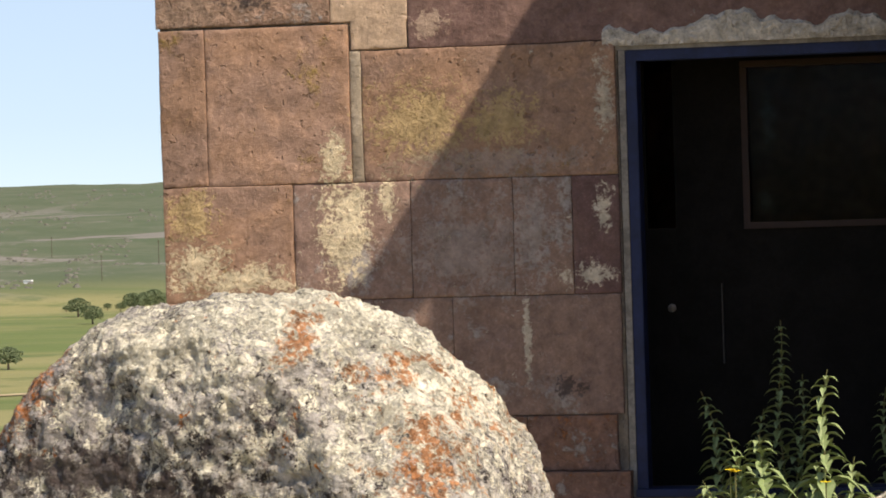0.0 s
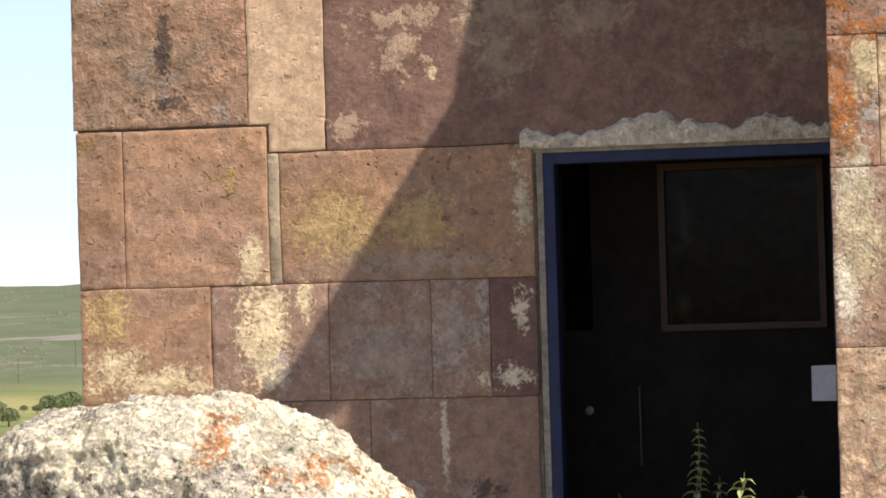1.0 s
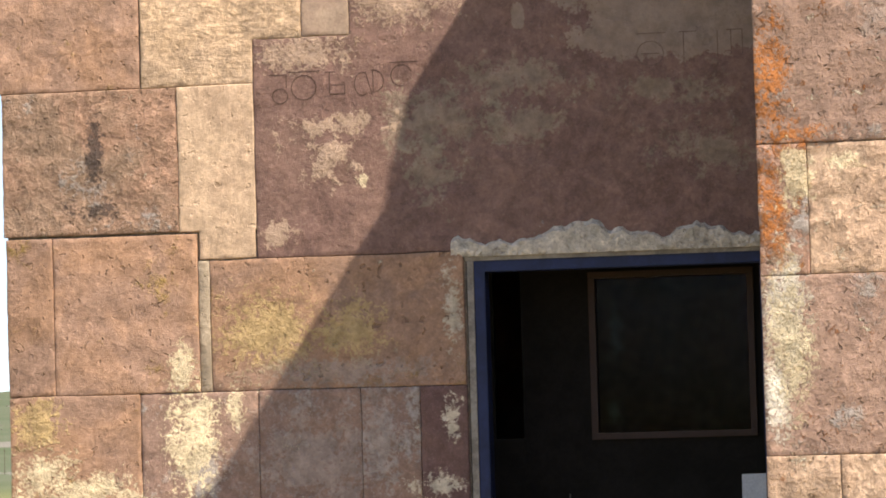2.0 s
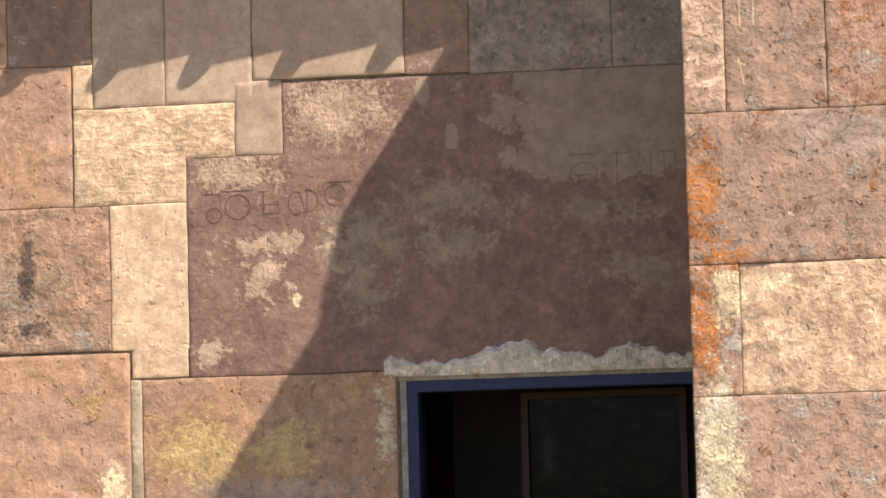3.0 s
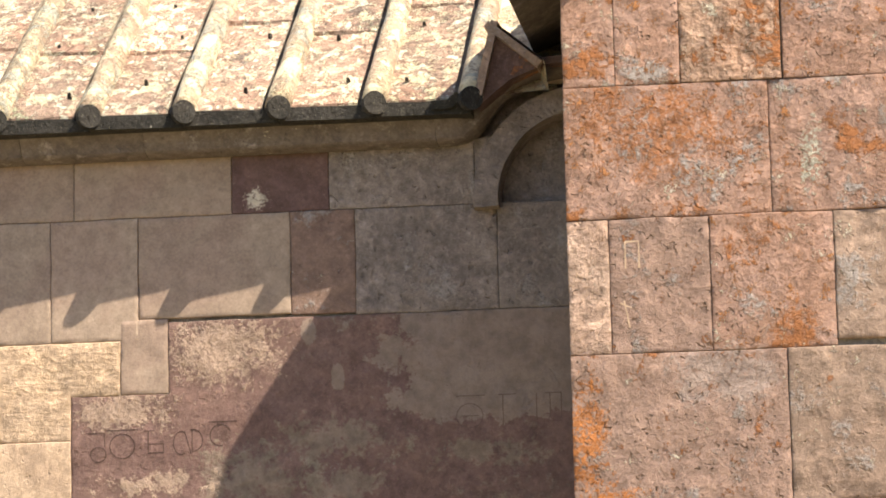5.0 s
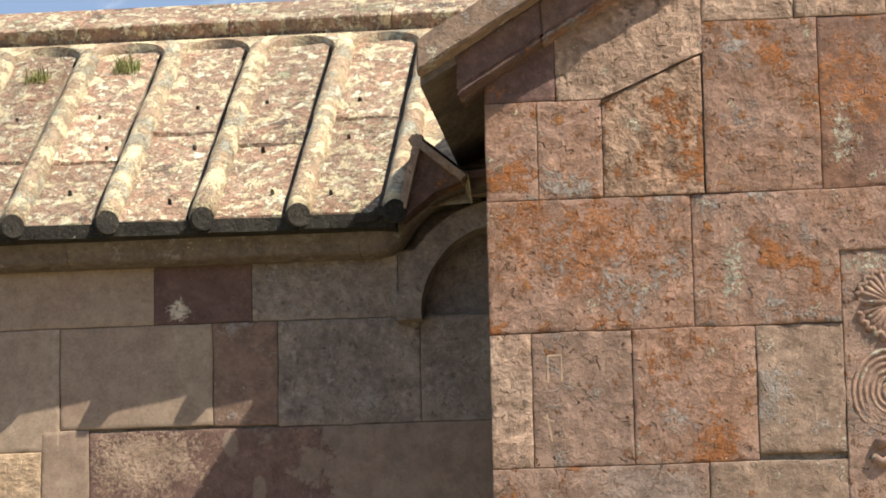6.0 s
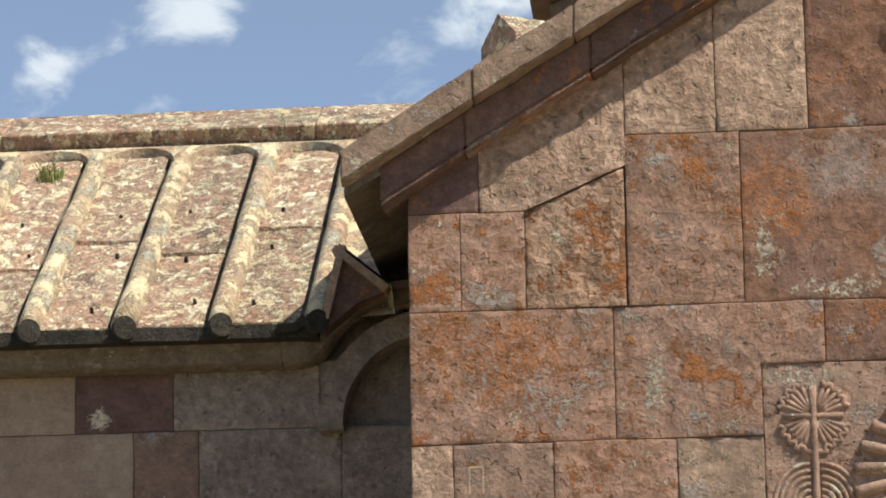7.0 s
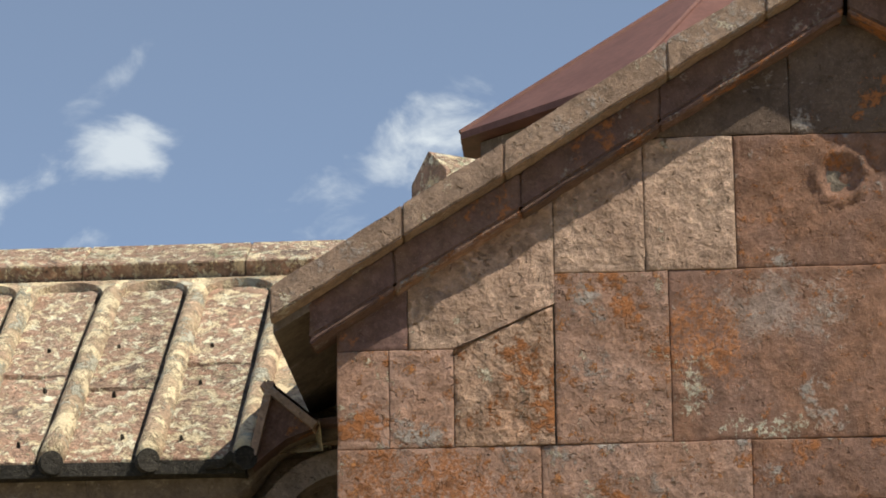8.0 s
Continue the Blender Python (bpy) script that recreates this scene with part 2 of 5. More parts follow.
m_corner = stone_mat("mottled_corner_tuff", (0.33, 0.20, 0.142), (0.27, 0.18, 0.13), [(GREY, 4.0, 0.57, 0.68), (PALE, 9.0, 0.64, 0.70)], ((DARK, 0.43, 2.55, 0.05, 0.20, 0.5, -1.0), (DARK, 0.42, 2.28, 0.14, 0.05, 0.8, 0.0)), 0.7, 0.9, 0.014)
m_beige = stone_mat("beige_tuff", (0.49, 0.345, 0.245), (0.53, 0.38, 0.27), [(PALE, 9.0, 0.70, 0.80)], (), 0.3, 0.45, 0.008, 0.18, -0.3)
m_beige_rough = stone_mat("chiselled_beige_tuff", (0.50, 0.35, 0.235), (0.47, 0.335, 0.235), [], (), 0.55, 0.25, 0.012, 0.1, 0.55)
m_smooth = stone_mat("smooth_sawn_tuff", (0.345, 0.258, 0.198), (0.31, 0.22, 0.172), [], (), 0.12, 0.1, 0.004, 0.2)
m_grey = stone_mat("grey_weathered_tuff", (0.265, 0.212, 0.185), (0.215, 0.170, 0.15), [(GREY, 6.0, 0.52, 0.68)], (), 0.6, 0.8, 0.012, 0.2)
m_purple = stone_mat("dark_purple_tuff", (0.13, 0.075, 0.07), (0.15, 0.09, 0.08), [(GREY, 3.0, 0.64, 0.72)], WALL_MARKS, 0.3, 0.2, 0.007, 0.15)
# the sunlit block: orange lichen over pink tuff
PLASTER = (0.84, 0.78, 0.68)
BLOCK_MARKS = ((PLASTER, 3.66, 1.68, 0.10, 0.30, 0.28, 2.4), (PLASTER, 3.62, 1.36, 0.07, 0.20, 0.3, 2.0), (GREEN, 5.14, 3.74, 0.16, 0.05, 0.7, 2.0), (EMBER, 3.62, 2.56, 0.09, 0.34, 0.7, 1.4), (EMBER, 3.72, 2.38, 0.14, 0.07, 0.7, 1.4), (EMBER, 3.62, 2.06, 0.07, 0.24, 0.8, 1.4), (RUST, 3.95, 3.86, 0.30, 0.20, 0.8, 1.0), (CREAM, 3.67, 1.55, 0.09, 0.30, 0.5, 2.8),
               (CREAM, 3.72, 2.20, 0.07, 0.14, 0.9, 2.0), (CREAM, 3.90, 2.26, 0.07, 0.04, 0.9, 2.0), (GREEN, 4.56, 3.76, 0.055, 0.17, 0.7, 2.6), (GREEN, 5.30, 4.10, 0.24, 0.05, 0.7, 2.4), (GREEN, 5.02, 4.30, 0.07, 0.20, 0.8, 1.8),
               (GREY, 5.35, 4.60, 0.26, 0.14, 0.8, 0.8), (RUST, 5.05, 4.45, 0.16, 0.2, 0.8, 0.6), (RUST, 4.45, 3.02, 0.09, 0.10, 0.8, 0.8), (GREY, 4.20, 2.85, 0.20, 0.12, 0.9, 0.8))
m_pink = stone_mat("pink_block_tuff", (0.335, 0.220, 0.172), (0.308, 0.202, 0.160), [(RUST, 3.2, 0.60, 0.66), (GREY, 5.0, 0.56, 0.68), (RUST, 15.0, 0.60, 0.66), (PALE, 10.0, 0.64, 0.70)], BLOCK_MARKS, 0.45, 1.2, 0.017, 0.2)
m_rust = stone_mat("orange_lichened_tuff", (0.325, 0.204, 0.160), (0.31, 0.182, 0.132), [(RUST, 3.0, 0.55, 0.62), (GREY, 4.0, 0.55, 0.64), ((0.40, 0.175, 0.07), 15.0, 0.58, 0.63), (PALE, 9.0, 0.60, 0.67)], BLOCK_MARKS, 0.58, 1.2, 0.018, 0.22)
m_ochre = stone_mat("ochre_block_tuff", (0.46, 0.325, 0.235), (0.42, 0.285, 0.205), [(RUST, 3.0, 0.61, 0.70), (PALE, 8.0, 0.60, 0.70)], BLOCK_MARKS, 0.7, 0.9, 0.015, 0.18)
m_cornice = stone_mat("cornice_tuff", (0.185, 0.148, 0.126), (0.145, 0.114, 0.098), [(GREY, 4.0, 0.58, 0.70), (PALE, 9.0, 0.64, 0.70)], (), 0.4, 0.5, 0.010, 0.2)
m_coping = stone_mat("rake_coping_tuff", (0.30, 0.21, 0.16), (0.27, 0.185, 0.14), [(PALE, 9.0, 0.60, 0.66), (GREY, 5.0, 0.54, 0.66), (RUST, 2.5, 0.66, 0.72)], (), 0.5, 0.7, 0.010, 0.25)
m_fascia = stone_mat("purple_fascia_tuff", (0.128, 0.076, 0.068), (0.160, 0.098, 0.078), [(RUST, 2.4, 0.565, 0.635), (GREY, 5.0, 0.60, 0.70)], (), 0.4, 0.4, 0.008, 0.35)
m_blush = stone_mat("pale_pink_tuff", (0.41, 0.285, 0.22), (0.37, 0.245, 0.185), [(RUST, 3.0, 0.66, 0.72), (PALE, 10.0, 0.62, 0.68)], (), 0.8, 1.0, 0.018, 0.1)
m_chip = stone_mat("chipped_orange_tuff", (0.40, 0.265, 0.195), (0.35, 0.215, 0.15), [(RUST, 4.0, 0.54, 0.60), (PALE, 9.0, 0.60, 0.66)], (), 1.0, 1.0, 0.020, 0.1)
# black for drip edges and rib ends, and for the shade in slab holes
m_drip = stone_mat("black_edge_and_hole_shade", (0.034, 0.030, 0.026), (0.024, 0.022, 0.019), [(PALE, 12.0, 0.68, 0.72)], (), 0.7, 0.5, 0.012, 0.2)
m_roof = stone_mat("lichened_roof_slab", (0.335, 0.232, 0.175), (0.36, 0.22, 0.158), [((0.19, 0.145, 0.12), 2.6, 0.60, 0.66), (ORANGE, 3.0, 0.66, 0.72), ((0.42, 0.42, 0.28), 3.4, 0.60, 0.66), (CREAM, 9.0, 0.54, 0.56), ((0.85, 0.78, 0.60), 16.0, 0.555, 0.572), ((0.12, 0.095, 0.08), 20.0, 0.65, 0.68)], (), 0.9, 1.0, 0.022, 0.45, 0.0, 1.35)
m_rib = stone_mat("lichened_roof_rib", (0.40, 0.285, 0.205), (0.46, 0.35, 0.24), [((0.22, 0.165, 0.135), 5.0, 0.62, 0.68), (CREAM, 7.0, 0.48, 0.53), (GREEN, 5.0, 0.54, 0.60), (ORANGE, 3.0, 0.66, 0.72)], (), 0.7, 0.6, 0.016, 0.3)
m_mortar = stone_mat("lime_mortar", (0.24, 0.20, 0.16), (0.16, 0.13, 0.105), [], (), 0.6, 0.4, 0.010, 0.1)
m_mortar_pale = stone_mat("pale_joint_mortar", (0.33, 0.265, 0.20), (0.28, 0.225, 0.17), [], (), 0.5, 0.4, 0.010, 0.1)
m_plaster = stone_mat("rough_grey_plaster", (0.46, 0.41, 0.35), (0.56, 0.50, 0.43), [(GREY, 6.0, 0.6, 0.7)], (), 0.9, 0.8, 0.02, 0.1)
WHITE = (0.82, 0.75, 0.60)
m_rock = stone_mat("lichened_shaded_boulder", (0.30, 0.27, 0.252), (0.40, 0.362, 0.325), [((0.18, 0.145, 0.135), 4.5, 0.56, 0.62), ((0.66, 0.60, 0.50), 8.5, 0.54, 0.59), (EMBER, 7.0, 0.63, 0.65), (WHITE, 18.0, 0.53, 0.56), ((0.07, 0.055, 0.055), 13.0, 0.585, 0.62), ((0.10, 0.08, 0.072), 30.0, 0.585, 0.62)],
                   # patches: lichen, with white brightening the sunlit top and dark shading the lower front
                   ((WHITE, 2.40, 1.06, 0.50, 0.17, 0.5, 0.8), (WHITE, 2.74, 0.86, 0.34, 0.32, 0.5, 0.8), (WHITE, 2.00, 0.94, 0.30, 0.12, 0.7, 0.8), (DARK, 1.75, 0.62, 0.30, 0.10, 0.9, 0.4), (DARK, 2.05, 0.52, 0.26, 0.10, 0.9, 0.4), (EMBER, 2.70, 0.62, 0.11, 0.17, 0.9, 1.0), (EMBER, 1.50, 0.87, 0.14, 0.15, 0.5, 1.0), (RUST, 1.42, 0.72, 0.06, 0.12, 0.8, 1.0),
                    (EMBER, 2.34, 0.98, 0.05, 0.08, 1.2, 1.0), (EMBER, 2.56, 0.86, 0.10, 0.05, 1.3, 1.0), ((0.62, 0.22, 0.03), 2.76, 0.84, 0.025, 0.06, 0.8, 1.0)), 1.15, 1.5, 0.017, 0.0)
m_carved = stone_mat("carved_lichened_tuff", (0.34, 0.225, 0.175), (0.31, 0.195, 0.15), [(PALE, 8.0, 0.57, 0.64), (GREEN, 11.0, 0.60, 0.66)], (), 0.6, 0.4, 0.008, 0.1)
m_dusky = stone_mat("dusky_pink_tuff", (0.205, 0.120, 0.094), (0.22, 0.118, 0.080), [(RUST, 3.0, 0.57, 0.65), (GREY, 4.0, 0.57, 0.66), (RUST, 14.0, 0.60, 0.66), (GREEN, 10.0, 0.66, 0.71)], BLOCK_MARKS, 0.5, 0.6, 0.011, 0.15)

m_umber = stone_mat("umber_tuff", (0.122, 0.086, 0.069), (0.100, 0.070, 0.057), [(RUST, 2.6, 0.60, 0.66), (GREY, 4.0, 0.57, 0.66)], (), 0.4, 0.6, 0.010, 0.15)


def plain_mat(name, base, second, scl=12.0, rough=0.6, metal=0.0, depth=0.002, spec=0.3):
    k = Maker(name, rough, metal, spec)
    a, b = k.noise(scl, 6.0, 0.65), k.noise(scl * 7, 4.0, 0.7)
    col = k.scale(k.mix(k.step(a, 0.35, 0.65), base, second), k.step(b, 0.25, 0.75, 0.85, 1.15))
    return k.done(col, k.m("ADD", a, k.m("MULTIPLY", b, 0.4)), 0.5, depth)


m_blue = plain_mat("blue_door_paint", (0.015, 0.024, 0.080), (0.011, 0.017, 0.055), 9.0, 0.55)
m_lath = plain_mat("grey_lath", (0.30, 0.27, 0.24), (0.18, 0.16, 0.14), 20.0, 0.85)
m_lath_dim = plain_mat("dull_iron", (0.10, 0.09, 0.08), (0.07, 0.065, 0.06), 30.0, 0.7)
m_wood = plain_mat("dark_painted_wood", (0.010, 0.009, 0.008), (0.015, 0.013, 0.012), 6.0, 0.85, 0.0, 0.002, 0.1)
m_frame = plain_mat("dark_red_brown_wood", (0.040, 0.020, 0.015), (0.03, 0.016, 0.012), 14.0, 0.6)
# room coloured near black: the unlit interior's darkness is in the base colour
m_room = plain_mat("near_black_plaster", (0.035, 0.032, 0.03), (0.025, 0.023, 0.02), 4.0, 0.9)
m_white = plain_mat("white_paper", (0.62, 0.64, 0.68), (0.55, 0.57, 0.62), 15.0, 0.8)
m_tin = plain_mat("red_oxide_sheet_metal", (0.19, 0.092, 0.076), (0.15, 0.07, 0.058), 3.0, 0.6, 0.0)
m_shed = plain_mat("white_painted_metal", (0.75, 0.75, 0.74), (0.68, 0.68, 0.68), 2.0, 0.6)
m_bark = plain_mat("bark", (0.12, 0.09, 0.065), (0.08, 0.06, 0.045), 6.0, 0.9, 0.0, 0.02)
m_crown = plain_mat("tree_leaves", (0.11, 0.14, 0.07), (0.15, 0.18, 0.09), 0.8, 0.75)
m_leaf = plain_mat("nettle_leaf", (0.19, 0.25, 0.09), (0.27, 0.32, 0.15), 20.0, 0.6)
m_leaf.node_tree.nodes["Principled BSDF"].inputs["Subsurface Weight"].default_value = 0.0
m_petal = plain_mat("yellow_petal", (0.75, 0.58, 0.02), (0.70, 0.52, 0.02), 20.0, 0.6)
m_stalk = plain_mat("green_brown_stalk", (0.16, 0.13, 0.06), (0.13, 0.15, 0.05), 20.0, 0.7)
m_blade = plain_mat("grass_blade", (0.20, 0.24, 0.07), (0.28, 0.27, 0.10), 8.0, 0.7)
glass = Maker("window_glass", 0.10, 0.0, 0.5)
glass.bsdf.inputs["Transmission Weight"].default_value = 1.0
glass.bsdf.inputs["IOR"].default_value = 1.12
m_glass = glass.done((0.80, 0.77, 0.72))


def ground_mat():
    k = Maker("meadow", 0.95, 0.0, 0.1)
    sep = k.n("ShaderNodeSeparateXYZ", Vector=k.place)
    a = k.noise(0.004, 9.0, 0.6, k.vec("MULTIPLY", k.place, (1.0, 2.6, 1.0)), 0.6)
    b = k.noise(0.035, 8.0, 0.7, k.place)
    c = k.noise(1.7, 6.0, 0.7, k.place)
    grass = k.mix(k.step(a, 0.40, 0.60), (0.125, 0.158, 0.055), (0.245, 0.228, 0.105))
    grass = k.mix(k.step(b, 0.5, 0.68), grass, (0.115, 0.145, 0.055))
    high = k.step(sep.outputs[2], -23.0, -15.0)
    # far slope greyed in its own colour, in place of haze
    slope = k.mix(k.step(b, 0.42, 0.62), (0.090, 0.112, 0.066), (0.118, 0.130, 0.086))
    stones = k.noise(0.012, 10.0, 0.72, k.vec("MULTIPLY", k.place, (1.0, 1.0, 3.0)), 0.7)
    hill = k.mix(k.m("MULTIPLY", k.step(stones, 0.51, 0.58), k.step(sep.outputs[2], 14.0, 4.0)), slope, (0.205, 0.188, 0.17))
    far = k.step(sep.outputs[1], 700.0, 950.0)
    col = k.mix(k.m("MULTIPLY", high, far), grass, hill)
    # unseen ground by the church made pale and warm to bounce light
    near = k.step(k.m("ABSOLUTE", k.m("ADD", sep.outputs[1], 10.0)), 60.0, 25.0)
    bounce_straw = k.mix(k.step(c, 0.4, 0.6), (0.38, 0.29, 0.18), (0.26, 0.23, 0.115))
    col = k.mix(near, col, bounce_straw)
    col = k.scale(col, k.step(c, 0.2, 0.8, 0.85, 1.15))
    return k.done(col, c, 0.6, 0.05)


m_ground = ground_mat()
m_outcrop = plain_mat("weathered_outcrop", (0.165, 0.155, 0.135), (0.13, 0.128, 0.10), 0.3, 0.95, 0.0, 0.1)
m_track = plain_mat("dusty_track", (0.42, 0.33, 0.20), (0.36, 0.28, 0.17), 0.2, 0.95)


# ---- mesh helpers ----
from mathutils.bvhtree import BVHTree


def part(name, bm, material, parent=None, label="", smooth=False):
    """Links a bmesh as one mesh object, under a thing or a part if one is given."""
    me = bpy.data.meshes.new(name)
    bmesh.ops.recalc_face_normals(bm, faces=bm.faces)
    bm.to_mesh(me)
    bm.free()
    me.materials.append(material)
    if smooth:
        for poly in me.polygons:
            poly.use_smooth = True
    ob = new(name, me)
    if parent is not None:
        ob.parent = parent
    if label:
        ob["label"] = label
    return ob


def box(x0, x1, y0, y1, z0, z1, bevel=0.0, bm=None):
    bm = bm or bmesh.new()
    vs = [bm.verts.new((x, y, z)) for x in (x0, x1) for y in (y0, y1) for z in (z0, z1)]
    for f in ((0, 1, 3, 2), (4, 6, 7, 5), (0, 4, 5, 1), (2, 3, 7, 6), (0, 2, 6, 4), (1, 5, 7, 3)):
        bm.faces.new([vs[i] for i in f])
    if bevel:
        bmesh.ops.bevel(bm, geom=bm.edges[:], offset=bevel, segments=2, affect="EDGES")
    return bm


def prism(outline, y0, y1, bm=None):
    """An outline of (x, z) pushed through from y0 to y1."""
    bm = bm or bmesh.new()
    a = [bm.verts.new((x, y0, z)) for x, z in outline]
    b = [bm.verts.new((x, y1, z)) for x, z in outline]
    bm.faces.new(a)
    bm.faces.new(b[::-1])
    for i in range(len(a)):
        j = (i + 1) % len(a)
        bm.faces.new((a[i], b[i], b[j], a[j]))
    return bm


def roughen(bm, size, cell, seed=0.0):
    for vert in bm.verts:
        vert.co += noise.noise_vector(vert.co / cell + Vector((seed, seed, 0))) * size
    return bm


def block_stone(rects, front, back, relief=0.004, gap=0.0012, cell=0.018, clip=None, hollow=None, floor_line=None):
    """A dressed stone that fills the given (x0, x1, z0, z1) rectangles, its face at y = front: uneven, with worn edges.
    clip: a rake (x0, z0, slope) above which the stone is cut. hollow: (x, z, radius, depth) sunk into the face."""
    rects = [(a + gap, b - gap, c + gap, d - gap) for a, b, c, d in rects] if len(rects) == 1 else [(a + gap * (i == 0 or a > rects[0][0] + 0.001), b - gap, c + (gap if c <= min(r[2] for r in rects) + 0.001 else -gap), d - gap) for i, (a, b, c, d) in enumerate(rects)]

    def ticks(edges):
        edges = sorted(set(round(e, 4) for e in edges))
        out = [edges[0]]
        for e in edges[1:]:
            n = max(1, round((e - out[-1]) / cell))
            start = out[-1]
            out += [start + (e - start) * (i + 1) / n for i in range(n)]
        return out

    worn = 0.0045
    relief *= 0.62
    mid_x, mid_z = rects[0][0], rects[0][2]
    tilt_x, tilt_z = 0.020 * noise.noise((mid_x * 9.1, front, mid_z * 7.3)), 0.020 * noise.noise((mid_x * 5.7, front + 3, mid_z * 8.9))
    middle = ((rects[0][0] + rects[0][1]) / 2, (rects[0][2] + rects[0][3]) / 2)
    xs = ticks([e for r in rects for e in (r[0], r[0] + worn, r[1] - worn, r[1])])
    zs = ticks([e for r in rects for e in (r[2], r[2] + worn, r[3] - worn, r[3])])
    keep = {(i, j) for i in range(len(xs) - 1) for j in range(len(zs) - 1)
            if any(r[0] < (xs[i] + xs[i + 1]) / 2 < r[1] and r[2] < (zs[j] + zs[j + 1]) / 2 < r[3] for r in rects)}
    bm = bmesh.new()
    verts = {}

    def vert(i, j, deep):
        if (i, j, deep) not in verts:
            x, z = xs[i], zs[j]
            rim = any(c not in keep for c in ((i - 1, j - 1), (i - 1, j), (i, j - 1), (i, j)))
            y = back
            ragged = noise.noise_vector((x * 6, front * 3, z * 6))
            if not deep:
                y = front + tilt_x * (x - middle[0]) + tilt_z * (z - middle[1]) - relief * 2.2 * noise.noise((x * 7, front, z * 7)) - relief * noise.noise((x * 19, 4, z * 19)) - relief * 0.65 * noise.noise((x * 29, 7, z * 29)) + (0.0018 + 0.014 * max(0.0, noise.noise((x * 17, 1, z * 17)) - 0.12) if rim else 0.0)
                if hollow:
                    away = math.hypot(x - hollow[0], z - hollow[1]) / hollow[2]
                    away += 0.35 * noise.noise((x * 22, 6, z * 22)) + 0.12 * max(0.0, hollow[0] - x) / hollow[2]
                    y += hollow[3] * max(0.0, min(1.0, (1.15 - away) * 2.2)) - 0.022 * max(0.0, 1 - abs(away - 1.3) * 4)
            if rim:
                x, z = x + ragged.x * 0.0035, z + ragged.z * 0.0035
            if clip:
                z = min(z, clip[1] + (x - clip[0]) * clip[2])
            if floor_line:
                z = max(z, floor_line[1] + (x - floor_line[0]) * floor_line[2])
            verts[i, j, deep] = bm.verts.new((x, y, z))
        return verts[i, j, deep]

    for i, j in keep:
        bm.faces.new((vert(i, j, 0), vert(i + 1, j, 0), vert(i + 1, j + 1, 0), vert(i, j + 1, 0)))
        for di, dj, a, b in ((-1, 0, (i, j + 1), (i, j)), (1, 0, (i + 1, j), (i + 1, j + 1)), (0, -1, (i, j), (i + 1, j)), (0, 1, (i + 1, j + 1), (i, j + 1))):
            if (i + di, j + dj) not in keep:
                bm.faces.new((vert(*a, 0), vert(*a, 1), vert(*b, 1), vert(*b, 0))).material_index = 1
    return bm


def thing(name, at=(0, 0, 0)):
    ob = new(name)
    ob.location = at
    return ob


# ---- ground, valley and hill, one sheet ----
def ground_height(x, y):
    away = math.hypot(x - EYE[0], y - EYE[1])
    s = max(-x - 0.45, away - 70.0, 0.0)
    z = -0.22 - 24.0 * (1 - math.exp(-s * 0.45 / 24.0))
    wide = math.degrees(math.atan2(-(x - EYE[0]), y - EYE[1]))
    foot = 1010 + 60 * noise.noise((wide * 0.12, 3, 0))
    if away > foot:
        u = min(1.0, (away - foot) / 1500)
        z += (53.5 + 4 * noise.noise((wide * 0.05, 9, 0))) * (1 - (1 - u) ** 1.9)
        z += 2.2 * noise.fractal(Vector((x / 130, y / 130, 1.0)), 0.9, 2.0, 5) * min(1.0, (away - foot) / 150) * (1.0 if u < 1 else 0.35)
    elif away > 40:
        z += 0.35 * noise.noise((x / 60, y / 60, 0))
    return z


def build_ground():
    rings = [0.0] + [1.5 * 1.13 ** i for i in range(46)] + [430 + 25 * i for i in range(88)] + [2700, 3000, 3500, 4200, 4900]
    spokes = [a for a in range(-180, 12, 6)] + [12 + 0.25 * i for i in range(48)] + [a for a in range(24, 180, 6)]
    bm = bmesh.new()
    grid = []
    for r in rings:
        row = []
        for a in spokes:
            x, y = EYE[0] - r * math.sin(radians(a)), EYE[1] + r * math.cos(radians(a))
            row.append(bm.verts.new((x, y, ground_height(x, y))))
        grid.append(row)
    for i in range(len(rings) - 1):
        for j in range(len(spokes)):
            k = (j + 1) % len(spokes)
            bm.faces.new((grid[i][j], grid[i][k], grid[i + 1][k], grid[i + 1][j]))
    bmesh.ops.remove_doubles(bm, verts=bm.verts[:], dist=0.001)
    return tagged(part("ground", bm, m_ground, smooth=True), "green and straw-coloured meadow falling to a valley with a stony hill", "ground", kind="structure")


build_ground()


def on_ground(wide, away):
    x, y = EYE[0] - away * math.sin(radians(wide)), EYE[1] + away * math.cos(radians(wide))
    return x, y, ground_height(x, y)


def build_track():
    bm = bmesh.new()
    last = None
    for i in range(60):
        wide = 14 + i * 0.2
        away = 492 + 14 * math.sin(i * 0.11) + i * 0.8
        row = []
        for side in (-2.6, 2.6):
            x, y, z = on_ground(wide, away + side)
            row.append(bm.verts.new((x, y, z + 0.15)))
        if last:
            bm.faces.new((last[0], last[1], row[1], row[0]))
        last = row
    tagged(part("road", bm, m_track), "pale dusty earth track across the meadow", "track", kind="structure")


build_track()


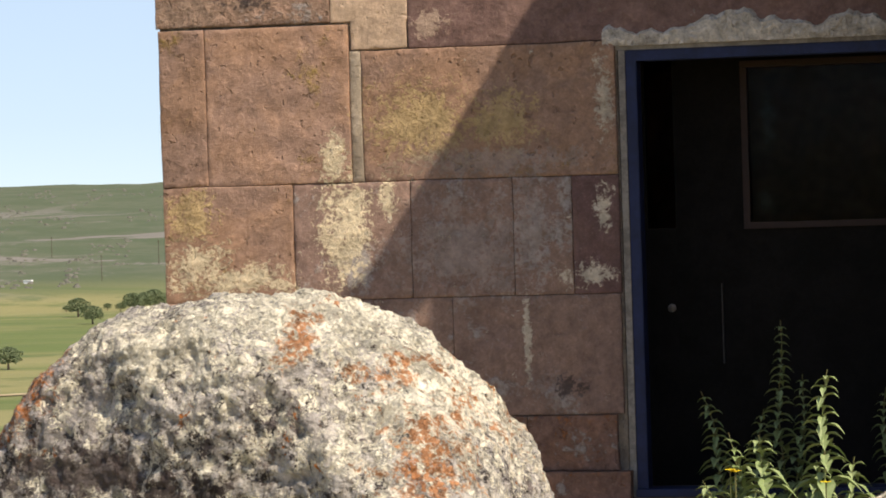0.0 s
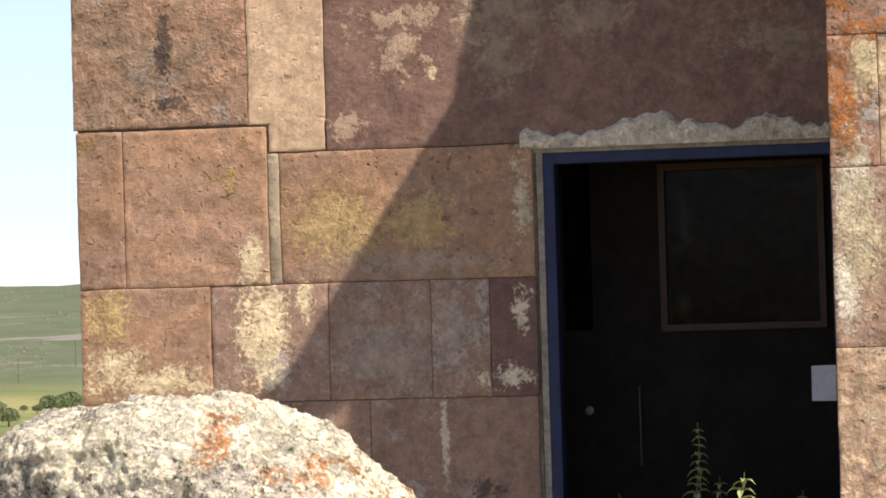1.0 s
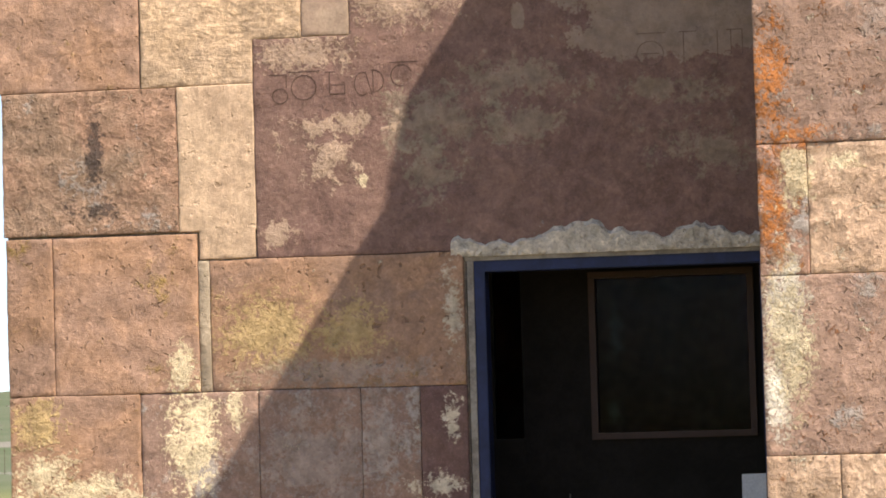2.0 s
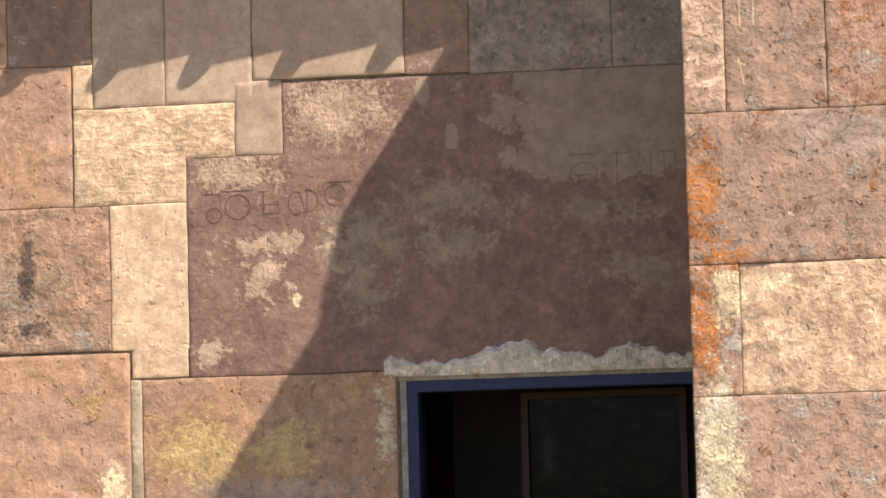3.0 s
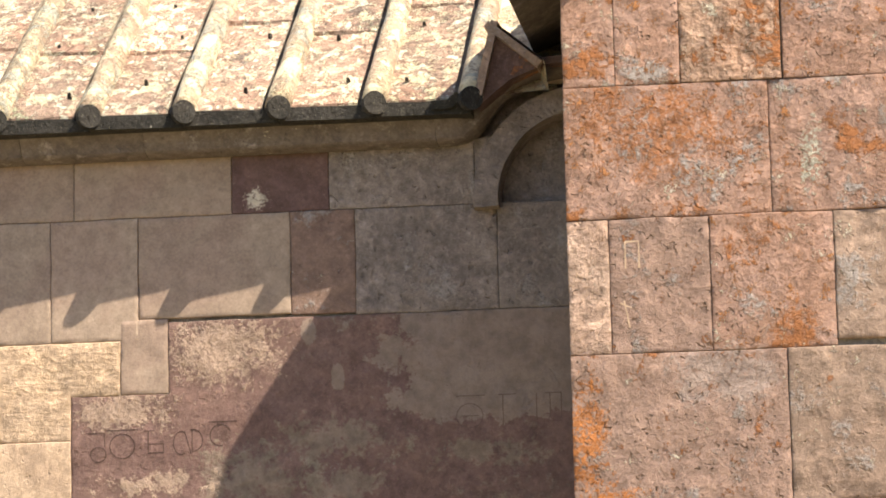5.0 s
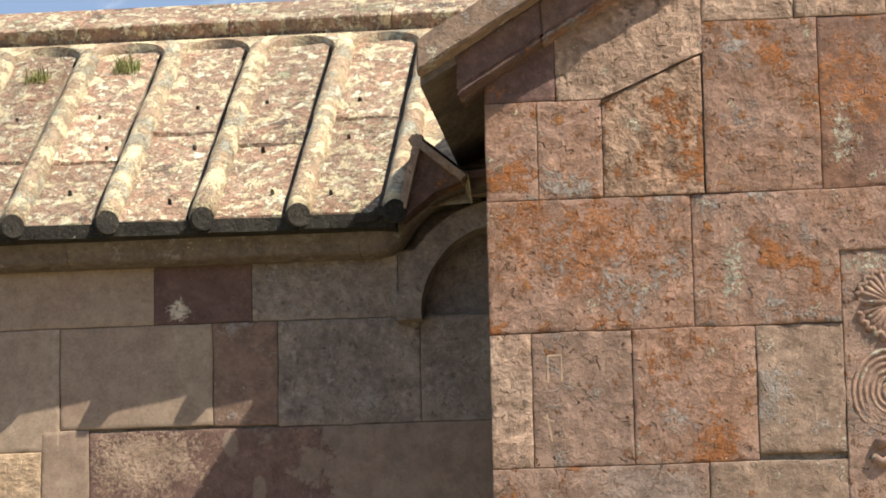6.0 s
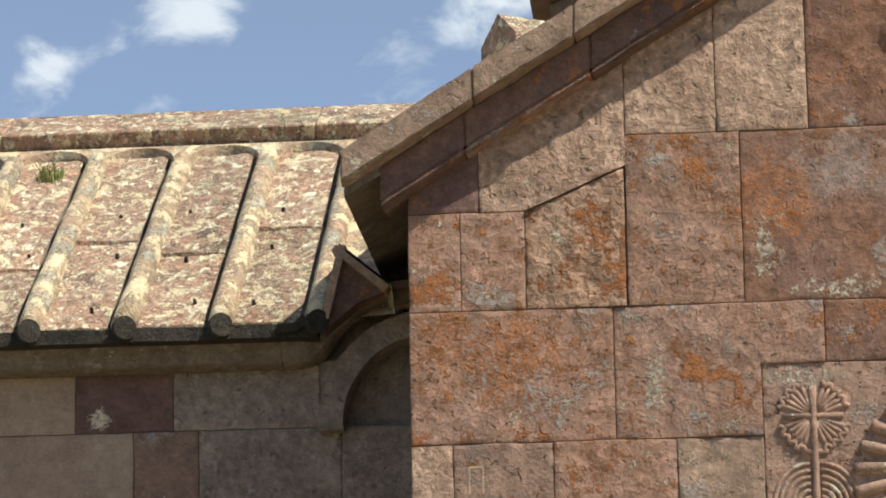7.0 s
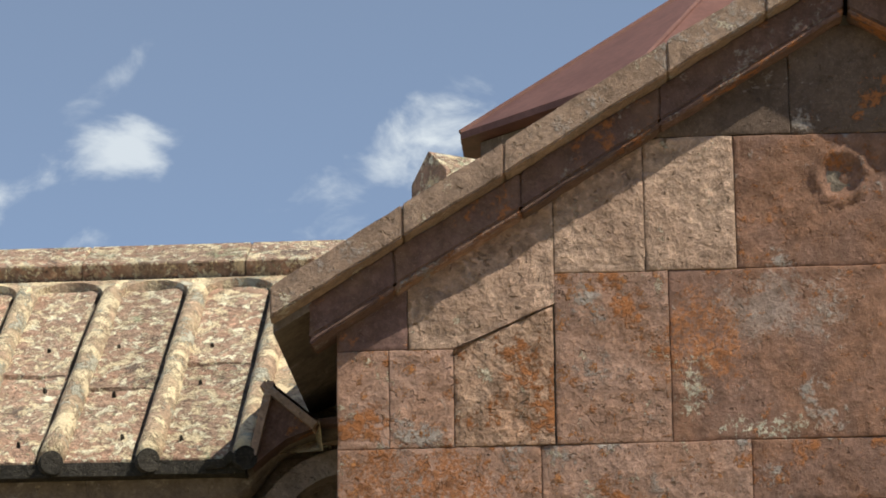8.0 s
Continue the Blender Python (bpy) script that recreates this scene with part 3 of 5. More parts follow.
def build_tree():
    root = thing("tree")
    bm = bmesh.new()
    bmesh.ops.create_cone(bm, cap_ends=True, segments=8, radius1=0.22, radius2=0.10, depth=2.0, matrix=Matrix.Translation((0, 0, 0.9)))
    for i in range(5):
        a = i * 1.3
        m = Matrix.Translation((0.5 * math.cos(a), 0.5 * math.sin(a), 2.1)) @ Euler((0.7 * -math.sin(a), 0.7 * math.cos(a), 0)).to_matrix().to_4x4()
        bmesh.ops.create_cone(bm, cap_ends=True, segments=6, radius1=0.09, radius2=0.03, depth=1.5, matrix=m)
    part("trunk", bm, m_bark, root)
    rnd = random.Random(4)
    verts, faces = [], []
    for i in range(900):
        a, h = rnd.uniform(0, 6.283), rnd.random()
        reach = (2.6 * math.sqrt(max(0.0, 1 - (h * 1.6 - 0.6) ** 2)) + 0.25) * (0.80 + 0.30 * noise.noise((math.cos(a) * 2, math.sin(a) * 2, h * 4)))
        r = reach * rnd.random() ** 0.4
        c = Vector((r * math.cos(a), r * math.sin(a), 1.25 + 2.9 * h))
        tilt = Euler([rnd.uniform(0, 6.28) for _ in range(3)])
        s = rnd.uniform(0.14, 0.30)
        b = len(verts)
        for p in ((-s, 0, 0), (0, -s * 0.6, s * 0.3), (s, 0, 0), (0, s * 0.6, s * 0.3)):
            q = Vector(p)
            q.rotate(tilt)
            verts.append(c + q)
        faces.append((b, b + 1, b + 2, b + 3))
    me = bpy.data.meshes.new("crown")
    me.from_pydata(verts, [], faces)
    me.materials.append(m_crown)
    new("crown", me).parent = root
    return tagged(root, "small dark green broadleaf tree alone on the meadow", "tree", "trees in the valley")


tree = build_tree()
rnd = random.Random(7)
TREES = ((19.22, 940, 1.25), (18.98, 865, 1.1), (18.28, 970, 1.3), (18.10, 985, 1.25), (17.93, 990, 1.4), (17.6, 1000, 1.25), (20.42, 605, 0.95), (18.5, 985, 0.6), (19.42, 1005, 0.45), (18.72, 1005, 0.5), (16.9, 940, 1.2), (22.6, 760, 1.1))
for i, (wide, away, size) in enumerate(TREES):
    m = Matrix.Translation(on_ground(wide, away)) @ pose(0, 0, 0, 0, 0, rnd.uniform(0, 360)) @ Matrix.Diagonal((size * 1.15, size * 1.15, size, 1))
    made = tree if i == 0 else copy_thing(tree, m)
    made.matrix_basis = m


def build_scrub():
    """Dark bushes and pale outcrops strewn over the far slope."""
    r = random.Random(11)
    verts, faces = [], []
    for i in range(1500):
        wide, away = r.uniform(15.5, 22.5), 1080 + 900 * r.random() ** 1.4
        if noise.noise((wide * 1.1, away / 160, 2)) < 0.05:
            continue
        x, y, z = on_ground(wide, away)
        s = r.uniform(0.3, 1.0)
        b = len(verts)
        ring = [(s * 1.5 * math.cos(a * 1.05 + i) * r.uniform(0.7, 1.3), s * math.sin(a * 1.05 + i) * r.uniform(0.7, 1.3)) for a in range(6)]
        verts += [Vector((x + u, y + w, z - 0.2)) for u, w in ring] + [Vector((x + u * 0.6, y + w * 0.6, z + s * r.uniform(0.4, 0.9))) for u, w in ring]
        faces += [(b + k, b + (k + 1) % 6, b + 6 + (k + 1) % 6, b + 6 + k) for k in range(6)] + [tuple(b + 6 + k for k in range(6))]
    me = bpy.data.meshes.new("outcrops")
    me.from_pydata(verts, [], faces)
    me.materials.append(m_outcrop)
    tagged(new("outcrops", me), "pale grey rock outcrops scattered over the green hillside", "rocks", kind="stuff")


build_scrub()


def build_shed():
    root = thing("shed", on_ground(20.04, 1105))
    root.scale = (0.7, 0.7, 0.7)
    part("wall", box(-1.9, 1.9, -1.2, 1.2, -0.2, 1.1), m_shed, root)
    bm = bmesh.new()
    prism([(-2.1, 1.1), (2.1, 1.1), (1.7, 1.6), (-1.7, 1.6)], -1.4, 1.4, bm)
    part("roof", bm, m_shed, root)
    tagged(root, "small white shed at the foot of the hill", "shed")


build_shed()


def build_pole(wide, away, tall):
    root = thing("utility_pole", on_ground(wide, away))
    bm = bmesh.new()
    bmesh.ops.create_cone(bm, cap_ends=True, segments=8, radius1=0.13, radius2=0.08, depth=tall, matrix=Matrix.Translation((0, 0, tall / 2 - 0.2)))
    part("pole", bm, m_bark, root)
    part("crossarm", box(-0.5, 0.5, -0.04, 0.04, tall - 1.1, tall - 1.0), m_bark, root)
    tagged(root, "thin grey wooden utility pole on the hillside", "pole", "poles on the hillside")


for wide, away, tall in ((18.80, 1110, 9.0), (17.83, 1180, 9.0), (19.63, 1230, 8.0)):
    build_pole(wide, away, tall)

# ---- the church: recessed wall with its door, y = 0 ----
WALL_TOP = 4.13
ARCH_X, ARCH_FOOT = 3.04, 3.835
DOOR = (2.13, 3.50, 0.0, 2.0)
bm = box(0.004, DOOR[0], 0.022, 0.62, -0.6, WALL_TOP)
box(DOOR[1], 4.2, 0.022, 0.62, -0.6, ARCH_FOOT - 0.004, bm=bm)
box(ARCH_X, 4.2, 0.12, 0.62, ARCH_FOOT - 0.004, 4.36, bm=bm)
box(DOOR[0], DOOR[1], 0.022, 0.62, DOOR[3] + 0.02, ARCH_FOOT - 0.004, bm=bm)
box(DOOR[0], ARCH_X, 0.022, 0.62, ARCH_FOOT - 0.004, WALL_TOP, bm=bm)
box(DOOR[0], DOOR[1], 0.022, 0.62, -0.6, DOOR[2], bm=bm)
wall_south = tagged(part("wall_south", bm, m_mortar), "church wall of brown, purple and beige tuff blocks around a doorway", "wall", kind="structure")
bm = box(0.0, 0.55, 0.62, 6.0, -0.6, WALL_TOP)
tagged(part("wall_west", bm, m_brown), "side wall of the church in brown tuff", "wall", kind="structure")
tagged(part("wall_north", box(0.0, 9.5, 5.6, 6.0, -0.6, WALL_TOP), m_brown), "rear wall of the church in brown tuff", "wall", kind="structure")
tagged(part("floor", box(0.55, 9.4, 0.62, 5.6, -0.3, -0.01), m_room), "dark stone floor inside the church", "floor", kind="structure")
tagged(part("ceiling", box(0.55, 3.9, 0.62, 5.6, 3.6, 3.75), m_room), "near-black plastered ceiling", "ceiling", kind="structure")
tagged(part("wall_inner", box(3.9, 4.2, 0.62, 5.6, -0.3, 3.75), m_room), "near-black inner wall", "wall", kind="structure")


def stone(mat, *rects, front=0.0, back=0.03, parent=None, **more):
    ob = part("stone", block_stone(list(rects), front, back, **more), mat, parent or wall_south, smooth=True)
    # arrises stay sharp: only the face is shaded smooth
    for poly in ob.data.polygons:
        poly.use_smooth = poly.material_index == 0
        poly.material_index = 0
    return ob


def course(z0, z1, xs, mats, **more):
    for a, b, mat in zip(xs, xs[1:], mats):
        if mat:
            stone(mat, (a, b, z0, z1), **more)


S = 3.62
# plinth, then course on course
course(-0.5, 0.12, (-0.04, 0.55, 1.2, 1.75, 2.15), (m_brown, m_mauve, m_brown, m_dusky), front=-0.05)
course(0.12, 0.37, (0.0, 0.5, 1.1, 1.68, 2.09), (m_brown, m_mauve, m_dusky, m_dusky), front=-0.012)
course(0.37, 0.91, (0.0, 0.62, 0.98, 1.35, 2.12), (m_brown, m_mauve, m_mauve, m_mauve))
course(0.91, 1.44, (0.0, 0.62, 1.17, 1.64, 1.91, 2.125), (m_brown, m_mauve, m_mauve, m_mauve, m_purple))
course(1.44, 2.16, (0.0, 0.22, 0.90), (m_brown, m_brown), relief=0.006)
stone(m_brown, (0.955, 2.125, 1.44, 2.035), relief=0.005)
stone(m_mortar_pale, (0.90, 0.955, 1.44, 2.035), front=0.006)
# around the lintel
stone(m_corner, (-0.01, 0.82, 2.17, 2.83), relief=0.006)
stone(m_beige, (0.82, 1.18, 2.17, 2.83), (0.91, 1.175, 2.04, 2.18))
lintel_stone = stone(m_lintel, (1.18, S, 2.035, 3.03), (1.63, S, 3.0, 3.355), relief=0.005)
stone(m_brown, (-0.02, 0.65, 2.83, 3.48), relief=0.006)
stone(m_beige_rough, (0.655, 1.18, 2.83, 3.275), (1.1, 1.41, 3.03, 3.275), relief=0.007)
stone(m_smooth, (1.41, 1.63, 3.03, 3.37))
course(3.48, 3.835, (-0.02, 0.35, 0.75), (m_brown, m_mauve))
stone(m_smooth, (0.75, 1.09, 3.275, 3.835), relief=0.001)
stone(m_smooth, (1.09, 1.495, 3.275, 3.835), relief=0.001)
stone(m_smooth, (1.495, 2.195, 3.37, 3.835), relief=0.001)
stone(m_mauve, (2.195, 2.49, 3.365, 3.835), relief=0.001)
stone(m_beige, (0.655, 0.75, 3.275, 3.48))
stone(m_grey, (2.49, 3.135, 3.355, 3.835), relief=0.004)
stone(m_grey, (3.135, S, 3.355, 3.835), relief=0.003)
course(3.835, WALL_TOP, (-0.02, 0.36, 0.75, 1.20, 1.93, 2.375, 3.04), (m_brown, m_smooth, m_smooth, m_smooth, m_purple, m_grey), relief=0.002)


def arc_band(cx, cz, r0, r1, a0, a1, y0, y1, steps=14):
    outline = [(cx + r1 * math.cos(radians(a0 + (a1 - a0) * i / steps)), cz + r1 * math.sin(radians(a0 + (a1 - a0) * i / steps))) for i in range(steps + 1)]
    outline += [(cx + r0 * math.cos(radians(a1 + (a0 - a1) * i / steps)), cz + r0 * math.sin(radians(a1 + (a0 - a1) * i / steps))) for i in range(steps + 1)]
    return prism(outline, y0, y1)


# blind arch against the block, its hood and gablet
arch = thing("blind_arch")
AX, AZ = 3.54, 3.835
part("panel", block_stone([(3.04, S, 3.835, 4.33)], 0.095, 0.119, 0.003), m_grey, arch, "shaded recessed stone panel")
part("outer_band", roughen(arc_band(AX, AZ, 0.39, 0.50, 90, 184, -0.09, 0.11), 0.003, 0.1), m_grey, arch)
part("spandrel", prism([(3.041, 3.836), (3.041, 4.13)] + [(AX + 0.495 * math.cos(radians(a)), AZ + 0.495 * math.sin(radians(a))) for a in range(142, 181, 6)], 0.004, 0.11), m_grey, arch)


def moulding(path, profile):
    """A profile of (height, y) swept along a path of (x, z, swell)."""
    bm = bmesh.new()
    rows = []
    for i, (x, z, swell) in enumerate(path):
        a, b = path[max(0, i - 1)], path[min(len(path) - 1, i + 1)]
        d = Vector((b[0] - a[0], b[1] - a[1])).normalized()
        rows.append([bm.verts.new((x - d.y * h * swell, y, z + d.x * h * swell)) for h, y in profile])
    for a, b in zip(rows, rows[1:]):
        for k in range(len(profile)):
            q = (k + 1) % len(profile)
            bm.faces.new((a[k], b[k], b[q], a[q]))
    bm.faces.new(rows[0])
    bm.faces.new(rows[-1][::-1])
    return bm


SWEEP = ((2.885, 4.10, 1.0), (2.96, 4.10, 1.0), (3.02, 4.113, 1.0), (3.07, 4.148, 1.0), (3.11, 4.195, 0.95), (3.15, 4.248, 0.85), (3.20, 4.296, 0.65), (3.26, 4.330, 0.45), (3.34, 4.356, 0.35), (3.44, 4.374, 0.32), (3.58, 4.383, 0.32))
CORNICE = [(0.0, 0.02), (-0.004, -0.060), (0.006, -0.115), (0.016, -0.132), (0.050, -0.150), (0.096, -0.185), (0.100, -0.235), (0.120, -0.245), (0.135, 0.02)]
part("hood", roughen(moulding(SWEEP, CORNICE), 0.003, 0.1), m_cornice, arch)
part("hood_drip", roughen(moulding([(x, z, k) for x, z, k in SWEEP[:5]], [(0.122, 0.02), (0.112, -0.20), (0.112, -0.30), (0.150, -0.31), (0.155, 0.02)]), 0.004, 0.08), m_drip, arch, "black drip edge")
part("gablet_face", prism([(3.09, 4.22), (3.15, 4.27), (3.24, 4.34), (3.40, 4.40), (3.56, 4.41), (3.56, 4.44), (3.37, 4.43), (3.165, 4.575), (3.10, 4.32)], -0.268, 0.05), m_fascia, arch)
for (xa, za), (xb, zb) in (((3.082, 4.27), (3.162, 4.60)), ((3.152, 4.60), (3.385, 4.405))):
    d = Vector((xb - xa, zb - za)).normalized() * 0.034
    part("gablet_coping", roughen(prism([(xa, za), (xb, zb), (xb + d.y, zb - d.x), (xa + d.y, za - d.x)], -0.31, -0.17), 0.002, 0.1), m_coping, arch)
bm = bmesh.new()
p = [bm.verts.new(q) for q in ((3.165, -0.305, 4.606), (3.395, -0.305, 4.412), (3.14, 0.36, 4.70), (3.10, -0.1, 4.3), (3.40, -0.2, 4.3))]
for f in ((0, 1, 2), (0, 2, 3), (1, 4, 2), (3, 2, 4)):
    bm.faces.new([p[i] for i in f])
part("gablet_roof", bm, m_rib, arch, "lichened slab behind the little gable")
tagged(arch, "half-round blind arch with hood and little stone gable under the eaves", "arch")


def plaster_patch():
    """The torn rim of mortar left over the door frame, standing a finger's width proud."""
    bm = bmesh.new()
    low, top = [], []
    n = 90
    for i in range(n + 1):
        x = 2.07 + (S - 2.07) * i / n
        swell = 0.055 + 0.075 * math.exp(-((x - 2.66) / 0.17) ** 2) + 0.05 * math.exp(-((x - 3.18) / 0.10) ** 2) + 0.02 * math.exp(-((x - 2.12) / 0.05) ** 2)
        swell += 0.012 * math.exp(-((x - 2.95) / 0.06) ** 2) + 0.026 * noise.noise((x * 16, 2, 0)) + 0.012 * noise.noise((x * 50, 5, 0))
        top.append((x, 2.014 + max(0.025, 1.2 * swell)))
        low.append((x, 2.009 + 0.004 * noise.noise((x * 20, 9, 0))))
    rows = []
    for k in range(5):
        f = k / 4
        rows.append([bm.verts.new((a[0], -0.010 - 0.004 * math.sin(f * 3.1) - 0.006 * noise.noise((a[0] * 26, f * 6, 3)) - 0.003 * noise.noise((a[0] * 70, f * 12, 8)) + (0.02 if k == 4 else 0), a[1] + (b[1] - a[1]) * f)) for a, b in zip(low, top)])
    rows.append([bm.verts.new((b[0], 0.02, b[1])) for b in top])
    rows.insert(0, [bm.verts.new((a[0], 0.02, a[1])) for a in low])
    for r0, r1 in zip(rows, rows[1:]):
        for i in range(n):
            bm.faces.new((r0[i], r0[i + 1], r1[i + 1], r1[i]))
    tagged(part("plaster_rim", bm, m_plaster), "rough pale grey plaster torn along the top of the door frame", "plaster")


plaster_patch()


# ---- door frame and the dark glazed screen behind it ----
def build_door():
    root = thing("door_1")
    part("lath", box(2.135, 2.165, 0.015, 0.05, 0.0, 1.989), m_lath, root, "thin grey weathered lath")
    part("lath", box(2.112, 3.5, 0.011, 0.05, 1.990, 2.012), m_lath, root)
    part("jamb", box(2.165, 2.215, 0.02, 0.14, 0.0, 1.990, 0.004), m_blue, root, "blue painted door jamb")
    part("jamb", box(3.44, 3.50, 0.02, 0.14, 0.0, 1.990, 0.004), m_blue, root)
    part("head", box(2.165, 3.50, 0.022, 0.14, 1.940, 1.990, 0.004), m_blue, root, "blue painted frame head")
    part("sill", box(2.165, 3.50, -0.02, 0.14, 0.0, 0.035, 0.004), m_blue, root, "blue painted threshold")
    return tagged(root, "open doorway with a chipped blue painted wooden frame", "door", kind="structure")


build_door()


def build_screen():
    root = thing("inner_screen")
    y = 0.6
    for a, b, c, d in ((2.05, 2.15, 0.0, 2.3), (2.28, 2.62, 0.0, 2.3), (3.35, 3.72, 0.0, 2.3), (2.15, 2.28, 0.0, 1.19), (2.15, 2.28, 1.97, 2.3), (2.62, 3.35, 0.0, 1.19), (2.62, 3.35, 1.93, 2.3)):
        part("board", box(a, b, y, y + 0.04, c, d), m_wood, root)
    bm = box(2.60, 3.36, y - 0.025, y + 0.05, 1.175, 1.205)
    for a, b, c, d in ((2.60, 3.36, 1.915, 1.945), (2.60, 2.63, 1.206, 1.914), (3.33, 3.36, 1.206, 1.914)):
        box(a, b, y - 0.024, y + 0.05, c, d, bm=bm)
    window = part("window_frame", bm, m_frame, root, "dark red-brown wooden window frame")
    part("pane", box(2.63, 3.33, y + 0.012, y + 0.016, 1.205, 1.915), m_glass, window, "dusty reflecting window pane")
    part("pane", box(2.15, 2.28, y + 0.012, y + 0.016, 1.19, 1.97), m_glass, root, "narrow dark pane")
    part("handle", box(2.487, 2.492, y - 0.03, y, 0.56, 0.93, 0.002), m_lath_dim, root, "thin upright metal handle")
    bm = bmesh.new()
    bmesh.ops.create_uvsphere(bm, u_segments=14, v_segments=10, radius=0.020, matrix=Matrix.Translation((2.255, y - 0.025, 0.82)))
    part("knob", bm, m_lath, root, "round pale door knob", True)
    tagged(root, "dark painted wooden screen with glazed windows inside the doorway", "screen")
    note = thing("notice")
    part("sheet", roughen(box(3.28, 3.40, y - 0.008, y - 0.004, 0.84, 1.0), 0.003, 0.05), m_white, note)
    tagged(note, "white paper notice pinned on the dark screen", "notice")


build_screen()


# ---- eaves cornice and ribbed stone roof over the recessed wall ----
PITCH = 0.69


def roof_z(y):
    return 4.262 + PITCH * (y + 0.32)


cornice = thing("eaves_cornice")
edges = (-0.12, 0.50, 0.99, 1.56, 2.34, 2.885)
for a, b in zip(edges, edges[1:]):
    line = [(a + 0.0015 + (b - a - 0.003) * k / 6, 4.10, 1.0) for k in range(7)]
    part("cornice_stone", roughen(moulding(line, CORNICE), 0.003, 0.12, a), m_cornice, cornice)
tagged(cornice, "moulded grey-brown stone cornice below the roof eaves", "cornice", kind="structure")

roof = tagged(part("roof", prism([(-0.15, -0.05), (3.02, -0.05), (3.02, 0.0), (-0.15, 0.0)], 0, 1), m_mortar), "ribbed stone slab roof crusted with pale lichen", "roof", kind="structure")
roof.location.y = 0.037
me = roof.data
for vert in me.vertices:
    x, f, d = vert.co
    y = -0.22 + f * 1.85
    vert.co = (x, y, roof_z(y) - 0.03 + d)
RIBS = [3.06 - 0.430 * i for i in range(8)]


def roof_slab(x0, x1, y0, y1, lift):
    """One lichened slab between two ribs, slightly uneven, with a thick lower edge."""
    bm = bmesh.new()
    nx, ny = 7, 9
    top = [[bm.verts.new((x0 + (x1 - x0) * i / nx, y0 + (y1 - y0) * j / ny + (0.034 * i / nx - 0.012) * (j == 0), roof_z(y0 + (y1 - y0) * j / ny) + lift + 0.010 * noise.noise((x0 + i * 0.4, y0 + j * 0.5, 2)) + 0.006 * noise.noise((x0 + i * 1.3, y0 + j * 1.5, 5)))) for i in range(nx + 1)] for j in range(ny + 1)]
    low = [bm.verts.new((v.co.x, v.co.y + 0.012, v.co.z - 0.055)) for v in top[0]]
    for j in range(ny):
        for i in range(nx):
            bm.faces.new((top[j][i], top[j][i + 1], top[j + 1][i + 1], top[j + 1][i]))
    for i in range(nx):
        bm.faces.new((low[i], low[i + 1], top[0][i + 1], top[0][i]))
    return bm


def roof_rib(x, y0, y1, r=0.056):
    """A half-round rib with a knobbed lower end."""
    bm = bmesh.new()
    rings = []
    n = 16
    for j in range(n + 1):
        y = y0 + (y1 - y0) * j / n
        rr = r * (1.0 + 0.10 * noise.noise((x * 3, y * 5, 1))) * 1.0
        ring = []
        for i in range(11):
            a = math.pi * (1.12 - 1.24 * i / 10)
            wob = 1 + 0.07 * noise.noise((x * 7 + i * 0.6, y * 8, 3))
            ring.append(bm.verts.new((x + rr * wob * math.cos(a), y - 0.55 * rr * math.sin(a), roof_z(y) + 1.15 * rr * wob * math.sin(a))))
        rings.append(ring)
    for a, b in zip(rings, rings[1:]):
        for i in range(10):
            bm.faces.new((a[i], a[i + 1], b[i + 1], b[i]))
    bm.faces.new(rings[0])
    return bm


TOP_Y = 1.38
part("slab", roof_slab(3.03, 3.52, -0.12, 1.30, 0.004), m_rib, roof, "lichened slab behind the little gable")
rnd = random.Random(21)
for i, x in enumerate(RIBS):
    rib = part("rib", roof_rib(x, -0.318 + rnd.uniform(-0.004, 0.004), TOP_Y), m_rib, roof, smooth=True)
    bm = bmesh.new()
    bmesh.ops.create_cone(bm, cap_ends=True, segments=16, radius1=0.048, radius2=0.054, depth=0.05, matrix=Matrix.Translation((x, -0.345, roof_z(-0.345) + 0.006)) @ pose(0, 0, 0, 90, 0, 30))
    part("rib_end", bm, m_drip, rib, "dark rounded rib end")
    if i + 1 < len(RIBS):
        cut = rnd.uniform(0.25, 0.75)
        x1, x0 = x - 0.078, RIBS[i + 1] + 0.052
        part("slab", roof_slab(x0, x1, -0.315 + rnd.uniform(-0.008, 0.008), cut, 0.0), m_roof, roof)
        part("slab", roof_slab(x0, x1, cut + 0.006, TOP_Y + 0.06, 0.012), m_roof, roof)
        # drip edge: the lower face, coloured black, with a small tongue below each rib
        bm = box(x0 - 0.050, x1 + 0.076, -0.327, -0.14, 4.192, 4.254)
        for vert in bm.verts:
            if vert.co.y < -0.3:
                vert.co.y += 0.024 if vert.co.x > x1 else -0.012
        part("drip", roughen(bm, 0.004, 0.07), m_drip, roof, "black drip edge")
# small black wedges on the slabs, standing in for the shade of drain holes
for i in range(len(RIBS) - 1):
    for k in range(3):
        x, y = RIBS[i + 1] + rnd.uniform(0.12, 0.30), -0.12 + 0.42 * k + rnd.uniform(-0.1, 0.1)
        bm = bmesh.new()
        up = Vector((0, -PITCH, 1)).normalized()
        bmesh.ops.create_cone(bm, cap_ends=True, segments=3, radius1=0.016, radius2=0.008, depth=0.05, matrix=Matrix.Translation((x, y, roof_z(y) + 0.002)) @ up.to_track_quat("Z", "Y").to_matrix().to_4x4() @ pose(0, 0, 0, 0, 0, rnd.uniform(0, 90)))
        part("drain_hole", bm, m_drip, roof)
